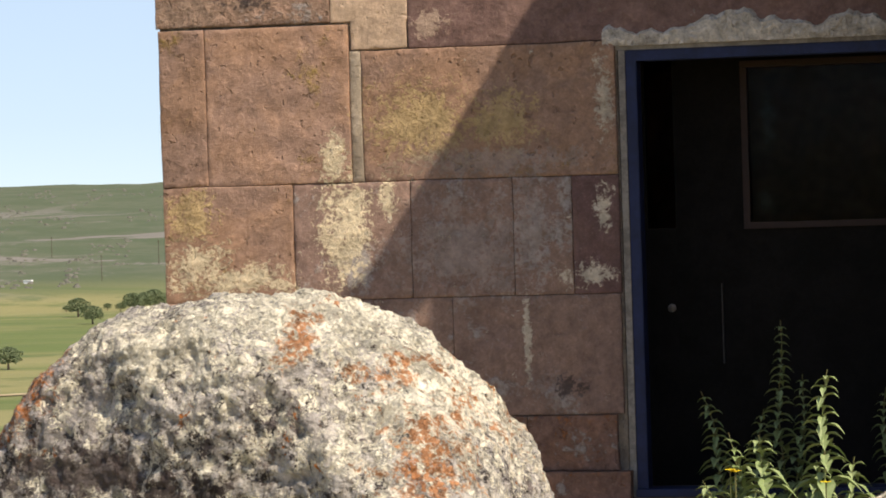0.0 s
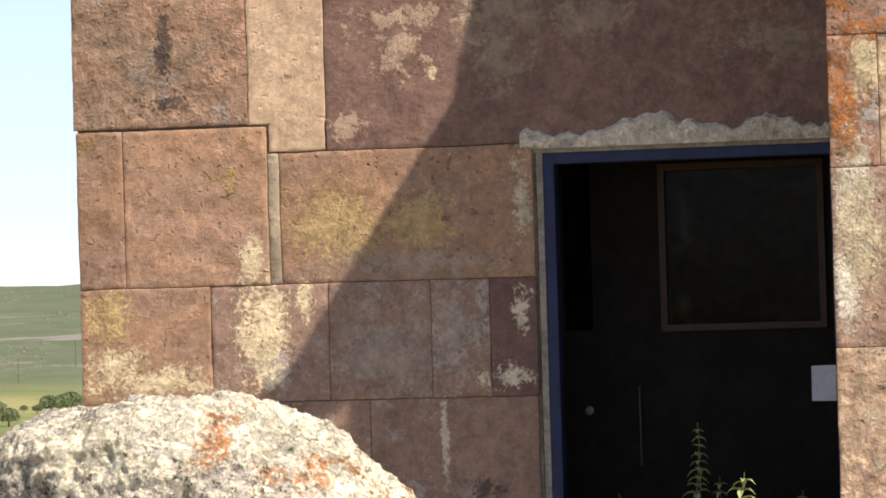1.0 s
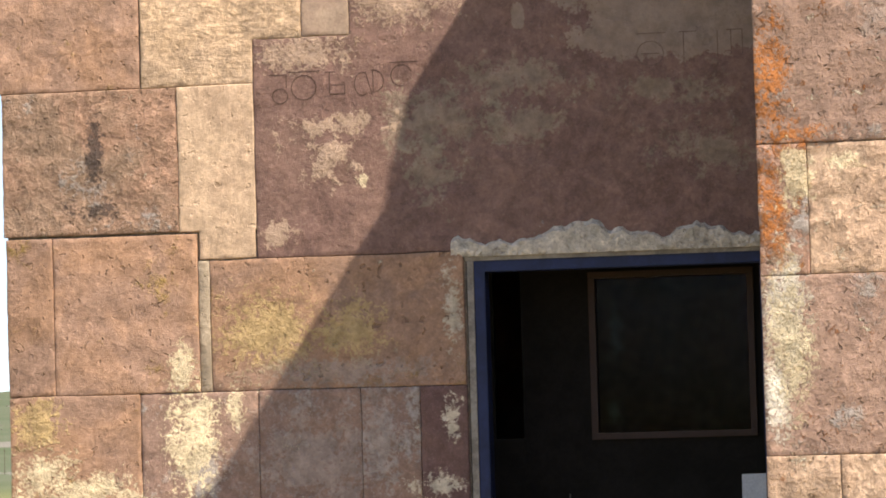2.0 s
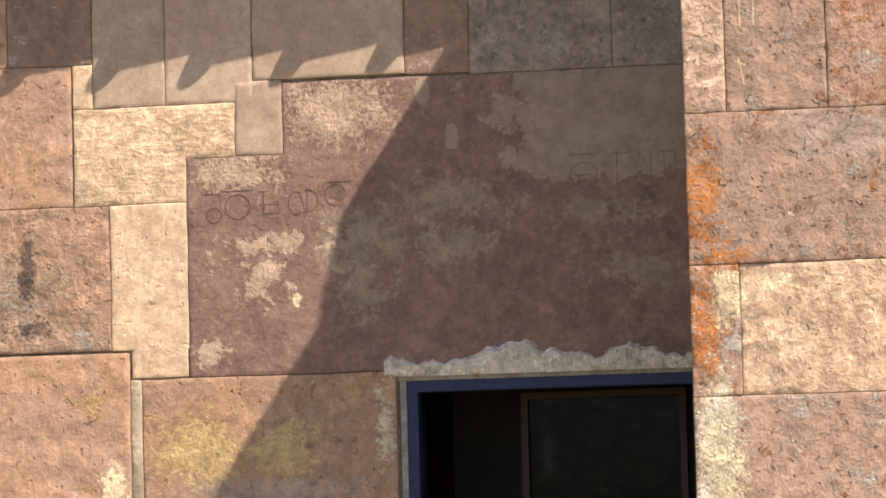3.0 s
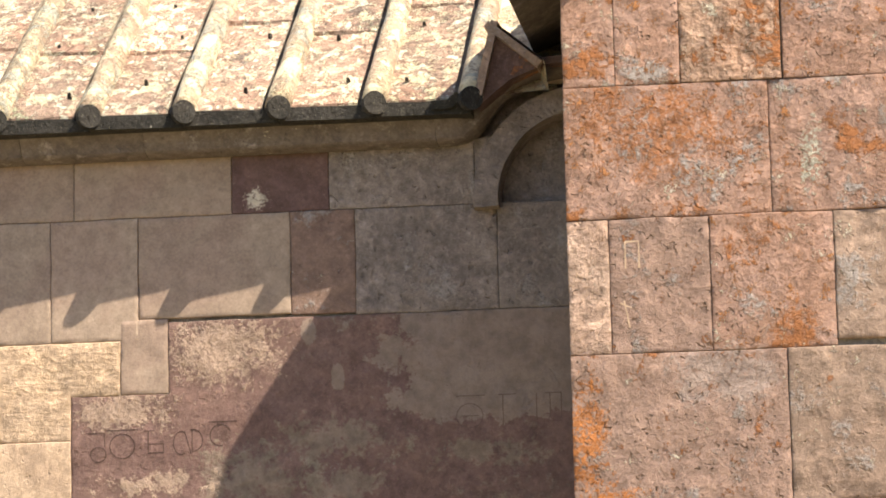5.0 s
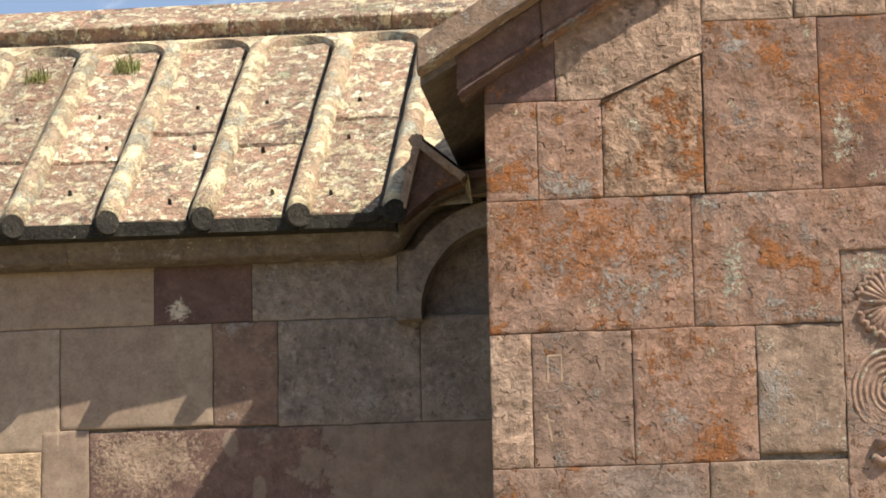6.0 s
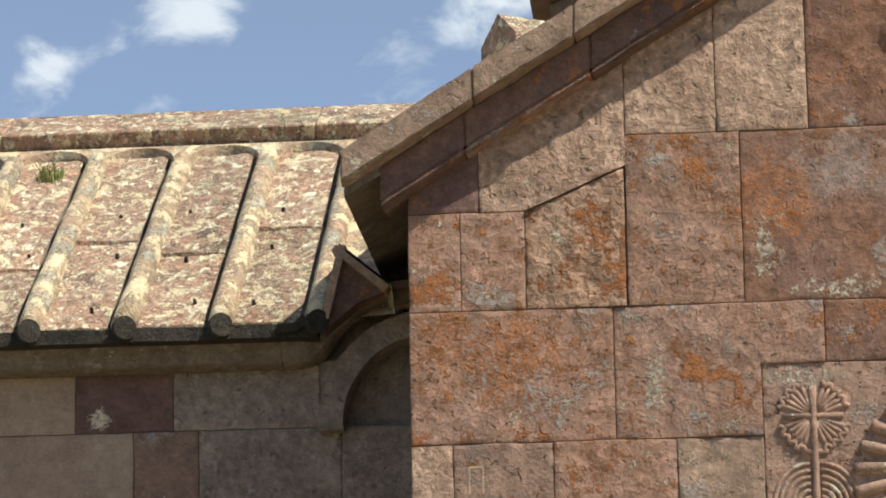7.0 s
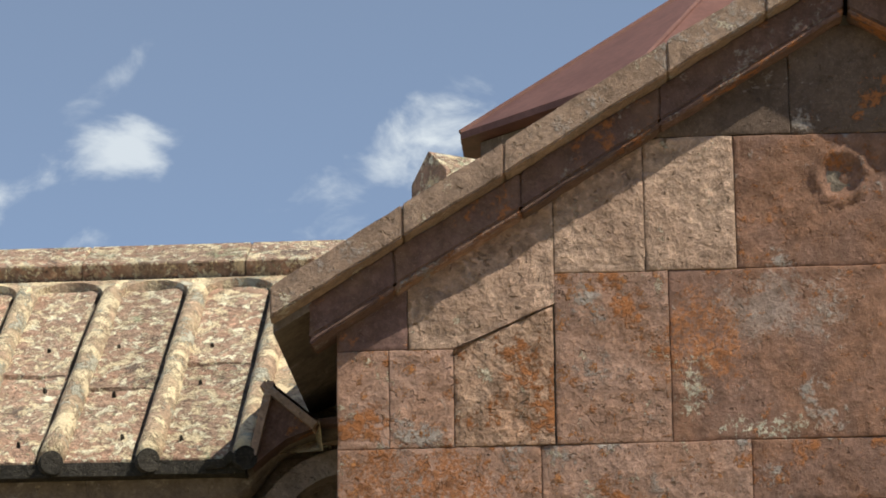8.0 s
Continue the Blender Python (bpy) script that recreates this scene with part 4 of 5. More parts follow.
# scalloped slabs below the ridge, one arch over each channel
for i in range(len(RIBS) - 1):
    xm, half = (RIBS[i] + RIBS[i + 1]) / 2, 0.215
    bm = bmesh.new()
    front, rear, under = [], [], []
    for k in range(15):
        u = -1 + 2 * k / 14
        y = TOP_Y - 0.06 + 0.15 * math.sqrt(max(0.0, 1 - (u / 0.82) ** 2)) if abs(u) < 0.82 else TOP_Y - 0.06
        front.append(bm.verts.new((xm + u * half, y, roof_z(y) + 0.05)))
        under.append(bm.verts.new((xm + u * half, y + 0.02, roof_z(y) - 0.02)))
        rear.append(bm.verts.new((xm + u * half, TOP_Y + 0.15, roof_z(TOP_Y + 0.15) + 0.03)))
    for k in range(14):
        bm.faces.new((front[k], front[k + 1], rear[k + 1], rear[k]))
        bm.faces.new((under[k], under[k + 1], front[k + 1], front[k]))
    part("scallop", bm, m_rib, roof)
# ridge coping
bounds = (-0.2, 0.55, 1.25, 2.02, 2.85, 3.75)
for a, b in zip(bounds, bounds[1:]):
    profile = [(1.58, 5.545), (1.50, 5.648), (1.86, 5.838), (2.22, 5.648), (2.22, 5.43), (1.64, 5.43)]
    bm = bmesh.new()
    va = [bm.verts.new((a + 0.002, y, z)) for y, z in profile]
    vb = [bm.verts.new((b - 0.002, y, z)) for y, z in profile]
    bm.faces.new(va)
    bm.faces.new(vb[::-1])
    for i in range(len(profile)):
        j = (i + 1) % len(profile)
        bm.faces.new((va[i], vb[i], vb[j], va[j]))
    bmesh.ops.bevel(bm, geom=bm.edges[:], offset=0.008, segments=1, affect="EDGES")
    part("ridge_stone", bm, m_roof, roof, "lichened ridge coping stone")
bm = bmesh.new()
for quad in (((-0.15, 2.2, 5.66), (9.5, 2.2, 5.66), (9.5, 6.3, 4.1), (-0.15, 6.3, 4.1)), ((3.56, 0.2, 4.55), (9.5, 0.2, 4.55), (9.5, 1.8, 5.6), (3.56, 1.8, 5.6)), ((3.0, 0.55, 4.82), (3.6, 0.55, 4.82), (3.6, 1.8, 5.68), (3.0, 1.8, 5.68))):
    lo = [bm.verts.new((x, y, z - 0.1)) for x, y, z in quad]
    hi = [bm.verts.new(p) for p in quad]
    bm.faces.new(hi)
    bm.faces.new(lo[::-1])
    for i in range(4):
        bm.faces.new((lo[i], lo[(i + 1) % 4], hi[(i + 1) % 4], hi[i]))
part("rear_slope", bm, m_roof, roof)

# ---- the sunlit block with its gable, y = -1.4 ----
F = -1.4
CX, BW = 5.70, 2.134
BX0, BX1 = 3.566, 3.566 + 2 * BW
RAKE = 0.605
core = [(BX0 + 0.004, -0.6), (BX1, -0.6), (BX1, 4.56), (CX, 4.56 + RAKE * (BX1 - CX)), (BX0 + 0.004, 4.56)]
wall_block = tagged(part("wall_block", prism(core, F + 0.022, 5.0), m_mortar), "projecting church wall of pink tuff blocks covered in orange lichen", "wall", kind="structure")


def bstone(mat, *rects, **more):
    return stone(mat, *rects, front=F, back=F + 0.03, parent=wall_block, **more)


def bcourse(z0, z1, xs, mats, **more):
    for a, b, mat in zip(xs, xs[1:], mats):
        bstone(mat, (a, b, z0, z1), **more)


P, O, Y = m_pink, m_rust, m_ochre
bcourse(-0.5, 0.42, (BX0, 4.1, 4.9, 5.7, 6.6, BX1), (Y, P, O, P, O))
bcourse(0.42, 1.105, (BX0, 3.86, 4.55, 5.3, 6.0, 6.9, BX1), (Y, Y, P, O, P, O), relief=0.008)
bcourse(1.105, 1.82, (BX0, 4.45, 5.1, 5.9, 6.8, BX1), (P, Y, P, O, P), relief=0.006)
bcourse(1.82, 2.345, (BX0, 3.765, 4.75, 5.5, 6.3, 7.1, BX1), (O, Y, P, O, P, O), relief=0.008)
bcourse(2.345, 2.955, (BX0, 4.435, 5.0, 5.7, 6.4, BX1), (P, m_coping, P, O, P), relief=0.007)
bcourse(2.955, 3.503, (BX0, 3.735, 4.14, 4.637), (m_blush, P, O), relief=0.007)
bstone(m_coping, (4.637, 4.985, 2.98, 3.503), relief=0.008)
bcourse(3.503, 4.05, (BX0, 4.395), (O,), relief=0.006)
bstone(O, (4.395, 4.985, 3.503, 4.05), (4.95, 5.245, 3.795, 4.05), relief=0.006)
bstone(m_dusky, (5.245, 6.5, 3.795, 4.05), relief=0.005)
bstone(P, (6.5, BX1, 3.5, 4.05))
bcourse(4.05, 4.46, (BX0, 3.78, 4.045), (O, O), relief=0.006)
bstone(m_chip, (4.045, 4.455, 4.05, 4.66), relief=0.010, clip=(4.05, 4.455, 0.42))
bstone(O, (4.46, 4.93, 4.05, 4.765), relief=0.008)
bstone(m_dusky, (4.93, 5.85, 4.05, 4.765), relief=0.005)
bcourse(4.05, 4.765, (5.85, 6.7), (P,), clip=(CX, 5.84, -0.60))
bstone(P, (6.7, BX1 - 0.12, 4.05, 4.6), clip=(CX, 5.84, -0.60))
bstone(m_blush, (3.86, 4.465, 4.46, 5.15), relief=0.010, clip=(3.87, 4.745, 0.605), floor_line=(4.05, 4.465, 0.42))
bstone(m_blush, (4.465, 4.84, 4.765, 5.40), relief=0.006, clip=(3.87, 4.745, 0.605))
bstone(m_blush, (4.84, 5.215, 4.765, 5.335), relief=0.003)
bstone(m_dusky, (5.215, 6.2, 4.765, 5.33), relief=0.008, cell=0.018, hollow=(5.647, 5.15, 0.082, 0.022))
bstone(m_grey, (6.2, 6.75, 4.765, 5.3), clip=(CX, 5.84, -0.60))
bstone(m_umber, (4.86, 5.455, 5.335, 5.75), relief=0.003, clip=(3.87, 4.745, 0.605))
bstone(m_umber, (5.455, 6.0, 5.33, 5.80), relief=0.003)
bstone(m_fascia, (BX0, 3.86, 4.46, 4.80), relief=0.004, clip=(3.87, 4.745, 0.605))

# raking cornice: fascia, drip and coping, stone by stone on both slopes
rake = thing("raking_cornice")


def rake_piece(s0, s1, below, above, y0, y1, flip=False):
    """A length of the rake between s0 and s1 (metres from the eaves), a band below..above the rake line."""
    pts = []
    for s, h in ((s0, below), (s1, below), (s1, above), (s0, above)):
        x, z = BX0 - 0.25 + s, 4.655 + s * RAKE + h
        pts.append((2 * CX - x if flip else x, z))
    bm = prism(pts, y0, y1)
    bmesh.ops.subdivide_edges(bm, edges=[e for e in bm.edges if e.calc_length() > 0.3], cuts=9, use_grid_fill=True)
    bmesh.ops.bevel(bm, geom=[e for e in bm.edges if e.calc_face_angle(0.0) > 0.5], offset=0.007, segments=2, affect="EDGES")
    return roughen(roughen(bm, 0.007, 0.22), 0.005, 0.06, 3.0)


LONG = CX - BX0 + 0.24
for flip in (False, True):
    cuts = (0.0, 0.54, 0.96, 1.64, 2.05, LONG)
    for a, b in zip(cuts, cuts[1:]):
        part("coping_stone", rake_piece(a + 0.001, b - 0.001, -0.10, 0.035, F - 0.22, F - 0.10 if a == 0 else F + 0.42, flip), m_coping, rake)
    # hidden rear length starts further in, to step the shadow on the wall
    part("coping_stone", rake_piece(0.17, 0.539, -0.10, 0.035, F - 0.098, F + 0.42, flip), m_coping, rake)
    cuts = (0.15, 0.50, 1.02, 1.60, LONG)
    for a, b in zip(cuts, cuts[1:]):
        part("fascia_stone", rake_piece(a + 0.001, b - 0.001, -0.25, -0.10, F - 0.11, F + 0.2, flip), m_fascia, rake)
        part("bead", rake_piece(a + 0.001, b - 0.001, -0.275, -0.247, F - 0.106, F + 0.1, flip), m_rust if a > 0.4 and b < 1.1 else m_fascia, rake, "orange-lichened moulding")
tagged(rake, "raking stone cornice with coping slabs along the gable", "cornice", kind="structure")

# unseen eave edge, set in and raised so that its shadow bends
EAVE = BX0 - 0.25
roof_2 = tagged(part("roof", prism([(EAVE + 0.10, 4.66), (CX, 5.99), (BX1 + 0.26, 4.66), (BX1 + 0.26, 4.80), (CX, 6.13), (EAVE + 0.10, 4.80)], F + 0.422, F + 0.54), m_roof), "stone slab roof of the projecting block", "roof", kind="structure")
for vert in roof_2.data.vertices:
    if vert.co.x < BX0 and vert.co.y > F + 0.5:
        vert.co.x = EAVE
        vert.co.z += 0.08 if vert.co.z > 4.7 else 0.0
part("eave_course", prism([(EAVE, 4.60), (CX, 5.92), (BX1 + 0.26, 4.60), (BX1 + 0.26, 4.80), (CX, 6.17), (EAVE, 4.88)], F + 0.542, 5.2), m_roof, roof_2)
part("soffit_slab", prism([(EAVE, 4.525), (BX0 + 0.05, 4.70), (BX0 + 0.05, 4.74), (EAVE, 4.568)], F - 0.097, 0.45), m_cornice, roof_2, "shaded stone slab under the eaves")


def ridge_end():
    """A gabled stone whose pointed end looks to the left."""
    bm = bmesh.new()
    ends = []
    for x in (3.80, 4.30):
        ends.append([bm.verts.new((x, 0.75 + dy, z)) for dy, z in ((-0.16, 5.55), (-0.16, 5.80), (0.0, 5.93), (0.16, 5.80), (0.16, 5.55))])
    bmesh.ops.rotate(bm, verts=bm.verts[:], cent=(3.80, 0.75, 5.7), matrix=Matrix.Rotation(radians(35), 3, "Z"))
    bmesh.ops.translate(bm, verts=bm.verts[:], vec=(0.03, 0.0, 0.022))
    bm.faces.new(ends[0])
    bm.faces.new(ends[1][::-1])
    for i in range(5):
        j = (i + 1) % 5
        bm.faces.new((ends[0][i], ends[1][i], ends[1][j], ends[0][j]))
    return bm


roof_stone = thing("ridge_block")
part("block", roughen(ridge_end(), 0.005, 0.08), m_roof, roof_stone)
tagged(roof_stone, "pale lichened stone block on the roof behind the gable", "stone")


# ---- the dome's metal cone on its drum ----
def build_dome():
    root = thing("dome")
    r = 2.2
    cx, cy, z0, z1 = 3.644 + 0.924 * r, 8.0 + 0.383 * r, 8.26, 9.78
    bm = bmesh.new()
    ring = [bm.verts.new((cx + r * math.cos(radians(202.5 + 45 * i)), cy + r * math.sin(radians(202.5 + 45 * i)), z0)) for i in range(8)]
    low = [bm.verts.new((v.co.x, v.co.y, z0 - 0.05)) for v in ring]
    tip = bm.verts.new((cx, cy, z1))
    for i in range(8):
        j = (i + 1) % 8
        bm.faces.new((ring[i], ring[j], tip))
        bm.faces.new((low[i], low[j], ring[j], ring[i]))
    bm.faces.new(low[::-1])
    part("cone", bm, m_tin, root, "red-brown sheet metal cone")
    for i in range(8):
        a, b = ring_point(cx, cy, r, i, z0), Vector((cx, cy, z1))
        bm = bmesh.new()
        way = b - a
        bmesh.ops.create_cone(bm, cap_ends=True, segments=6, radius1=0.022, radius2=0.022, depth=way.length, matrix=Matrix.Translation((a + b) / 2) @ way.to_track_quat("Z", "Y").to_matrix().to_4x4())
        part("seam", bm, m_tin, root)
    bm = bmesh.new()
    bmesh.ops.create_cone(bm, cap_ends=True, segments=8, radius1=2.05, radius2=2.05, depth=3.3, matrix=Matrix.Translation((cx, cy, 6.55)) @ pose(0, 0, 0, 0, 0, 22.5))
    part("drum", bm, m_cornice, root, "eight-sided stone drum")
    tagged(root, "eight-sided church dome with a red-brown metal roof", "dome")


def ring_point(cx, cy, r, i, z):
    return Vector((cx + r * math.cos(radians(202.5 + 45 * i)), cy + r * math.sin(radians(202.5 + 45 * i)), z))


build_dome()


# ---- the carved cross panel on the block ----
def tube(points, r, bm, flat=0.8):
    """A raised rib of stone along points (x, z) on the block's face."""
    rows = []
    for i, (x, z) in enumerate(points):
        a, b = points[max(0, i - 1)], points[min(len(points) - 1, i + 1)]
        d = Vector((b[0] - a[0], b[1] - a[1])).normalized()
        side = Vector((-d.y, d.x))
        rows.append([bm.verts.new((x + side.x * u * r, F + 0.004 - h * r * flat, z + side.y * u * r)) for u, h in ((-1, 0), (-0.75, 1.1), (0, 1.6), (0.75, 1.1), (1, 0))])
    for a, b in zip(rows, rows[1:]):
        for i in range(4):
            bm.faces.new((a[i], a[i + 1], b[i + 1], b[i]))
    bm.faces.new(rows[0])
    bm.faces.new(rows[-1][::-1])


def build_cross():
    root = thing("carved_panel")
    part("slab", block_stone([(4.985, 6.35, 2.60, 3.795)], F - 0.004, F + 0.03, 0.006), m_pink, root)
    cx, cz = 5.186, 3.575
    for q in range(4):
        bm = bmesh.new()
        for k in range(5):
            a = radians(90 * q + 20 + 50 * k / 4)
            tube([(cx + s * math.cos(a), cz + s * math.sin(a)) for s in (0.025, 0.06, 0.10, 0.13)], 0.0105, bm, 0.95)
        tube([(cx + (0.137 + 0.008 * math.cos(radians(k * 45))) * math.cos(radians(90 * q + 14 + 62 * k / 32)), cz + (0.137 + 0.008 * math.cos(radians(k * 45))) * math.sin(radians(90 * q + 14 + 62 * k / 32))) for k in range(33)], 0.012, bm, 1.0)
        part("petal", bm, m_carved, root, smooth=True)
    bm = bmesh.new()
    tube([(cx, cz + 0.125), (cx, cz), (cx, 3.2), (cx, 2.98)], 0.016, bm, 1.0)
    tube([(cx - 0.12, cz), (cx, cz), (cx + 0.12, cz)], 0.014, bm, 1.0)
    tube([(cx - 0.055, 3.43), (cx, 3.43), (cx + 0.055, 3.43)], 0.013, bm, 0.9)
    part("cross", bm, m_carved, root, smooth=True)
    for side in (-1, 1):
        bm = bmesh.new()
        for k in range(6):
            r = 0.030 + 0.024 * k
            tube([(cx + side * (0.020 + r * math.sin(radians(180 * j / 16))), 3.215 + r * 1.12 * math.cos(radians(180 * j / 16))) for j in range(17)], 0.0095, bm, 0.9)
        part("spiral", bm, m_carved, root, smooth=True)
    bm = bmesh.new()
    tube([(5.10, 3.00), (5.16, 3.03), (5.26, 2.98), (5.36, 2.90), (5.5, 2.86)], 0.028, bm, 0.9)
    tube([(5.08, 2.96), (5.12, 2.93), (5.17, 2.96)], 0.022, bm, 0.9)
    part("scroll", bm, m_carved, root, smooth=True)
    # the large rosette beside it
    rx, rz = 5.74, 3.30
    for k in range(26):
        a = radians(360 * k / 26)
        bm = bmesh.new()
        tube([(rx + s * math.cos(a + 0.5 * (s - 0.2)), rz + s * math.sin(a + 0.5 * (s - 0.2))) for s in (0.17, 0.22, 0.28, 0.34, 0.38, 0.40)], 0.026, bm, 0.95)
        part("ray", bm, m_carved, root, smooth=True)
    tagged(root, "pink tuff panel carved with a winged cross, spirals and rosette", "carving")


build_cross()


# ---- incised letters on the lintel and the block: strokes on the faces, dark ones painting the cuts' shade ----
m_cut = plain_mat("shaded_cut", (0.095, 0.055, 0.046), (0.075, 0.045, 0.038), 20.0, 0.95)
m_cut_pale = plain_mat("fresh_cut", (0.50, 0.36, 0.25), (0.44, 0.31, 0.22), 20.0, 0.95)


def strokes(name, letters, faces, w, material, label):
    """Thin strokes laid on the stones, following their uneven faces."""
    trees = [BVHTree.FromPolygons([v.co.copy() for v in ob.data.vertices], [tuple(q.vertices) for q in ob.data.polygons]) for ob in faces]

    def on_face(x, z):
        hits = [hit for hit in (tree.ray_cast(Vector((x, -3.0, z)), Vector((0, 1, 0)))[0] for tree in trees) if hit]
        return min(hit.y for hit in hits) if hits else faces[0].data.vertices[0].co.y

    root = thing(name)
    for lines in letters:
        bm = bmesh.new()
        for pts in lines:
            for (x0, z0), (x1, z1) in zip(pts, pts[1:]):
                d = Vector((x1 - x0, z1 - z0))
                n = max(1, round(d.length / 0.012))
                s = Vector((-d.y, d.x)).normalized()
                rows = []
                for k in range(n + 1):
                    x, z = x0 + d.x * k / n, z0 + d.y * k / n
                    v = w * (0.75 + 0.5 * abs(noise.noise((x * 40, 2, z * 40))))
                    rows.append([bm.verts.new((x + s.x * v * u, on_face(x + s.x * v * u, z + s.y * v * u) + h, z + s.y * v * u)) for u, h in ((-1, 0.006), (-0.9, -0.0012), (0.9, -0.0012), (1, 0.006))])
                for a, b in zip(rows, rows[1:]):
                    for q in range(3):
                        bm.faces.new((a[q], a[q + 1], b[q + 1], b[q]))
        part("letter", bm, material, root)
    return tagged(root, label, "inscription")


def ring(x, z, rx, rz, a0=0, a1=360, n=14):
    return [(x + rx * math.cos(radians(a0 + (a1 - a0) * i / n)), z + rz * math.sin(radians(a0 + (a1 - a0) * i / n))) for i in range(n + 1)]


LETTERS = [[[(1.25, 2.862), (1.335, 2.862), (1.335, 2.80)], ring(1.305, 2.765, 0.036, 0.034)], [ring(1.415, 2.80, 0.058, 0.056), [(1.345, 2.872), (1.49, 2.872)]], [[(1.535, 2.865), (1.535, 2.765), (1.605, 2.765), (1.605, 2.805), (1.54, 2.805)], [(1.515, 2.865), (1.56, 2.865)]],
           [ring(1.685, 2.805, 0.036, 0.052, 60, 300), [(1.70, 2.86), (1.73, 2.755)]], [ring(1.735, 2.815, 0.048, 0.050, -100, 100), [(1.735, 2.865), (1.735, 2.765)]], [[(1.81, 2.895), (1.94, 2.895)], ring(1.865, 2.835, 0.048, 0.048, 20, 280)],
           [ring(2.99, 2.88, 0.06, 0.055), [(2.95, 2.88), (3.03, 2.88)], [(2.93, 2.97), (3.06, 2.97)]], [[(3.14, 2.97), (3.14, 2.83)], [(3.12, 2.97), (3.20, 2.97)]], [[(3.29, 2.97), (3.29, 2.85)]], [[(3.33, 2.97), (3.40, 2.97), (3.40, 2.86)], [(3.35, 2.97), (3.35, 2.86)]], [[(2.60, 2.84), (2.60, 2.78)], [(2.57, 2.84), (2.64, 2.84)]], [[(2.70, 2.87), (2.70, 2.80)]]]
m_cut_faint = plain_mat("worn_cut", (0.165, 0.110, 0.090), (0.135, 0.088, 0.072), 20.0, 0.95)
strokes("inscription", LETTERS[:6], [lintel_stone], 0.0030, m_cut, "worn incised letters on the purple lintel")
strokes("inscription", LETTERS[6:], [lintel_stone], 0.0026, m_cut_faint, "faint dust-filled incised letters on the purple lintel")
strokes("mason_mark", [[[(3.80, 3.30), (3.80, 3.41), (3.855, 3.41), (3.855, 3.30)]], [[(3.79, 3.17), (3.80, 3.12), (3.81, 3.06)], [(3.775, 3.16), (3.82, 3.14)]]], [ob for ob in wall_block.children if len(ob.data.polygons) < 2000], 0.0042, m_cut_pale, "mason's mark cut into pink tuff")


# ---- boulder in front ----
def boulder(name, cx, cy, cz, rx, ry, rz, power, seed, amp, label, nu=260, nv=150, facets=False):
    """A rounded rock; with facets its front is flat and upright and breaks over a slanting ridge into a lit shoulder."""
    verts, faces = [], []
    off = Vector((seed, 0, 0))
    for j in range(nv + 1):
        ph = -math.pi / 2 + math.pi * j / nv
        for i in range(nu):
            th = 2 * math.pi * i / nu
            d = Vector((math.cos(ph) * math.cos(th), math.cos(ph) * math.sin(th), math.sin(ph)))
            k = (abs(d.x) ** power + abs(d.y) ** power + abs(d.z) ** power) ** (-1 / power)
            p = Vector((d.x * k * rx, d.y * k * ry, d.z * k * rz))
            p *= 1 + amp * noise.noise(d * 1.7 + off) + amp * 0.45 * noise.noise(d * 4.5 + Vector((seed, 3, 0)))
            p *= 1 - 0.09 * max(0.0, d.x) * max(0.0, d.z)
            out = d
            if facets and d.y < 0.1:
                front = -0.56 - 0.26 * p.x + 0.10 * p.z + 0.05 * noise.noise(Vector((p.x * 2.4, 7, p.z * 2.4)))
                ridge = p.z + 0.95 * p.x - 0.86 + 0.12 * noise.noise(Vector((p.x * 3.0, 1, p.z * 3.0)))
                front += 0.75 * max(0.0, ridge) + 0.6 * max(0.0, -p.x - 0.62)
                gap = p.y * 1.3 - front
                p.y = front + (0.5 * (gap + math.sqrt(gap * gap + 0.004)))
                out = (d + Vector((0.2 if ridge > 0 else -0.2, -1.0, 0.2))).normalized() if d.y < -0.15 else d
            lump = noise.fractal(p * 7.0 + off, 0.55, 2.1, 6)
            pit = 0.5 * max(0.0, noise.noise(p * 22 + Vector((0, seed, 0))) - 0.2) + 0.8 * max(0.0, noise.noise(p * 34 + Vector((4, seed, 0))) - 0.1)
            p += out * ((0.021 * lump - 0.034 * pit) if facets else (0.017 * lump - 0.045 * pit))
            verts.append(p + Vector((cx, cy, cz)))
    for j in range(nv):
        for i in range(nu):
            faces.append((j * nu + i, j * nu + (i + 1) % nu, (j + 1) * nu + (i + 1) % nu, (j + 1) * nu + i))
    me = bpy.data.meshes.new(name)
    me.from_pydata(verts, [], faces)
    me.polygons.foreach_set("use_smooth", [True] * len(faces))
    me.materials.append(m_rock)
    return tagged(new(name, me), label, "rock")


boulder("boulder", 2.125, -5.8, 0.16, 0.855, 0.70, 0.93, 2.3, 5.0, 0.045, "large grey boulder mottled with white and orange lichen", 460, 260, True)
boulder("small_rock", 3.62, -2.6, 0.0, 0.26, 0.22, 0.235, 2.3, 9.0, 0.06, "pale weathered stone lying in the weeds", 48, 32)


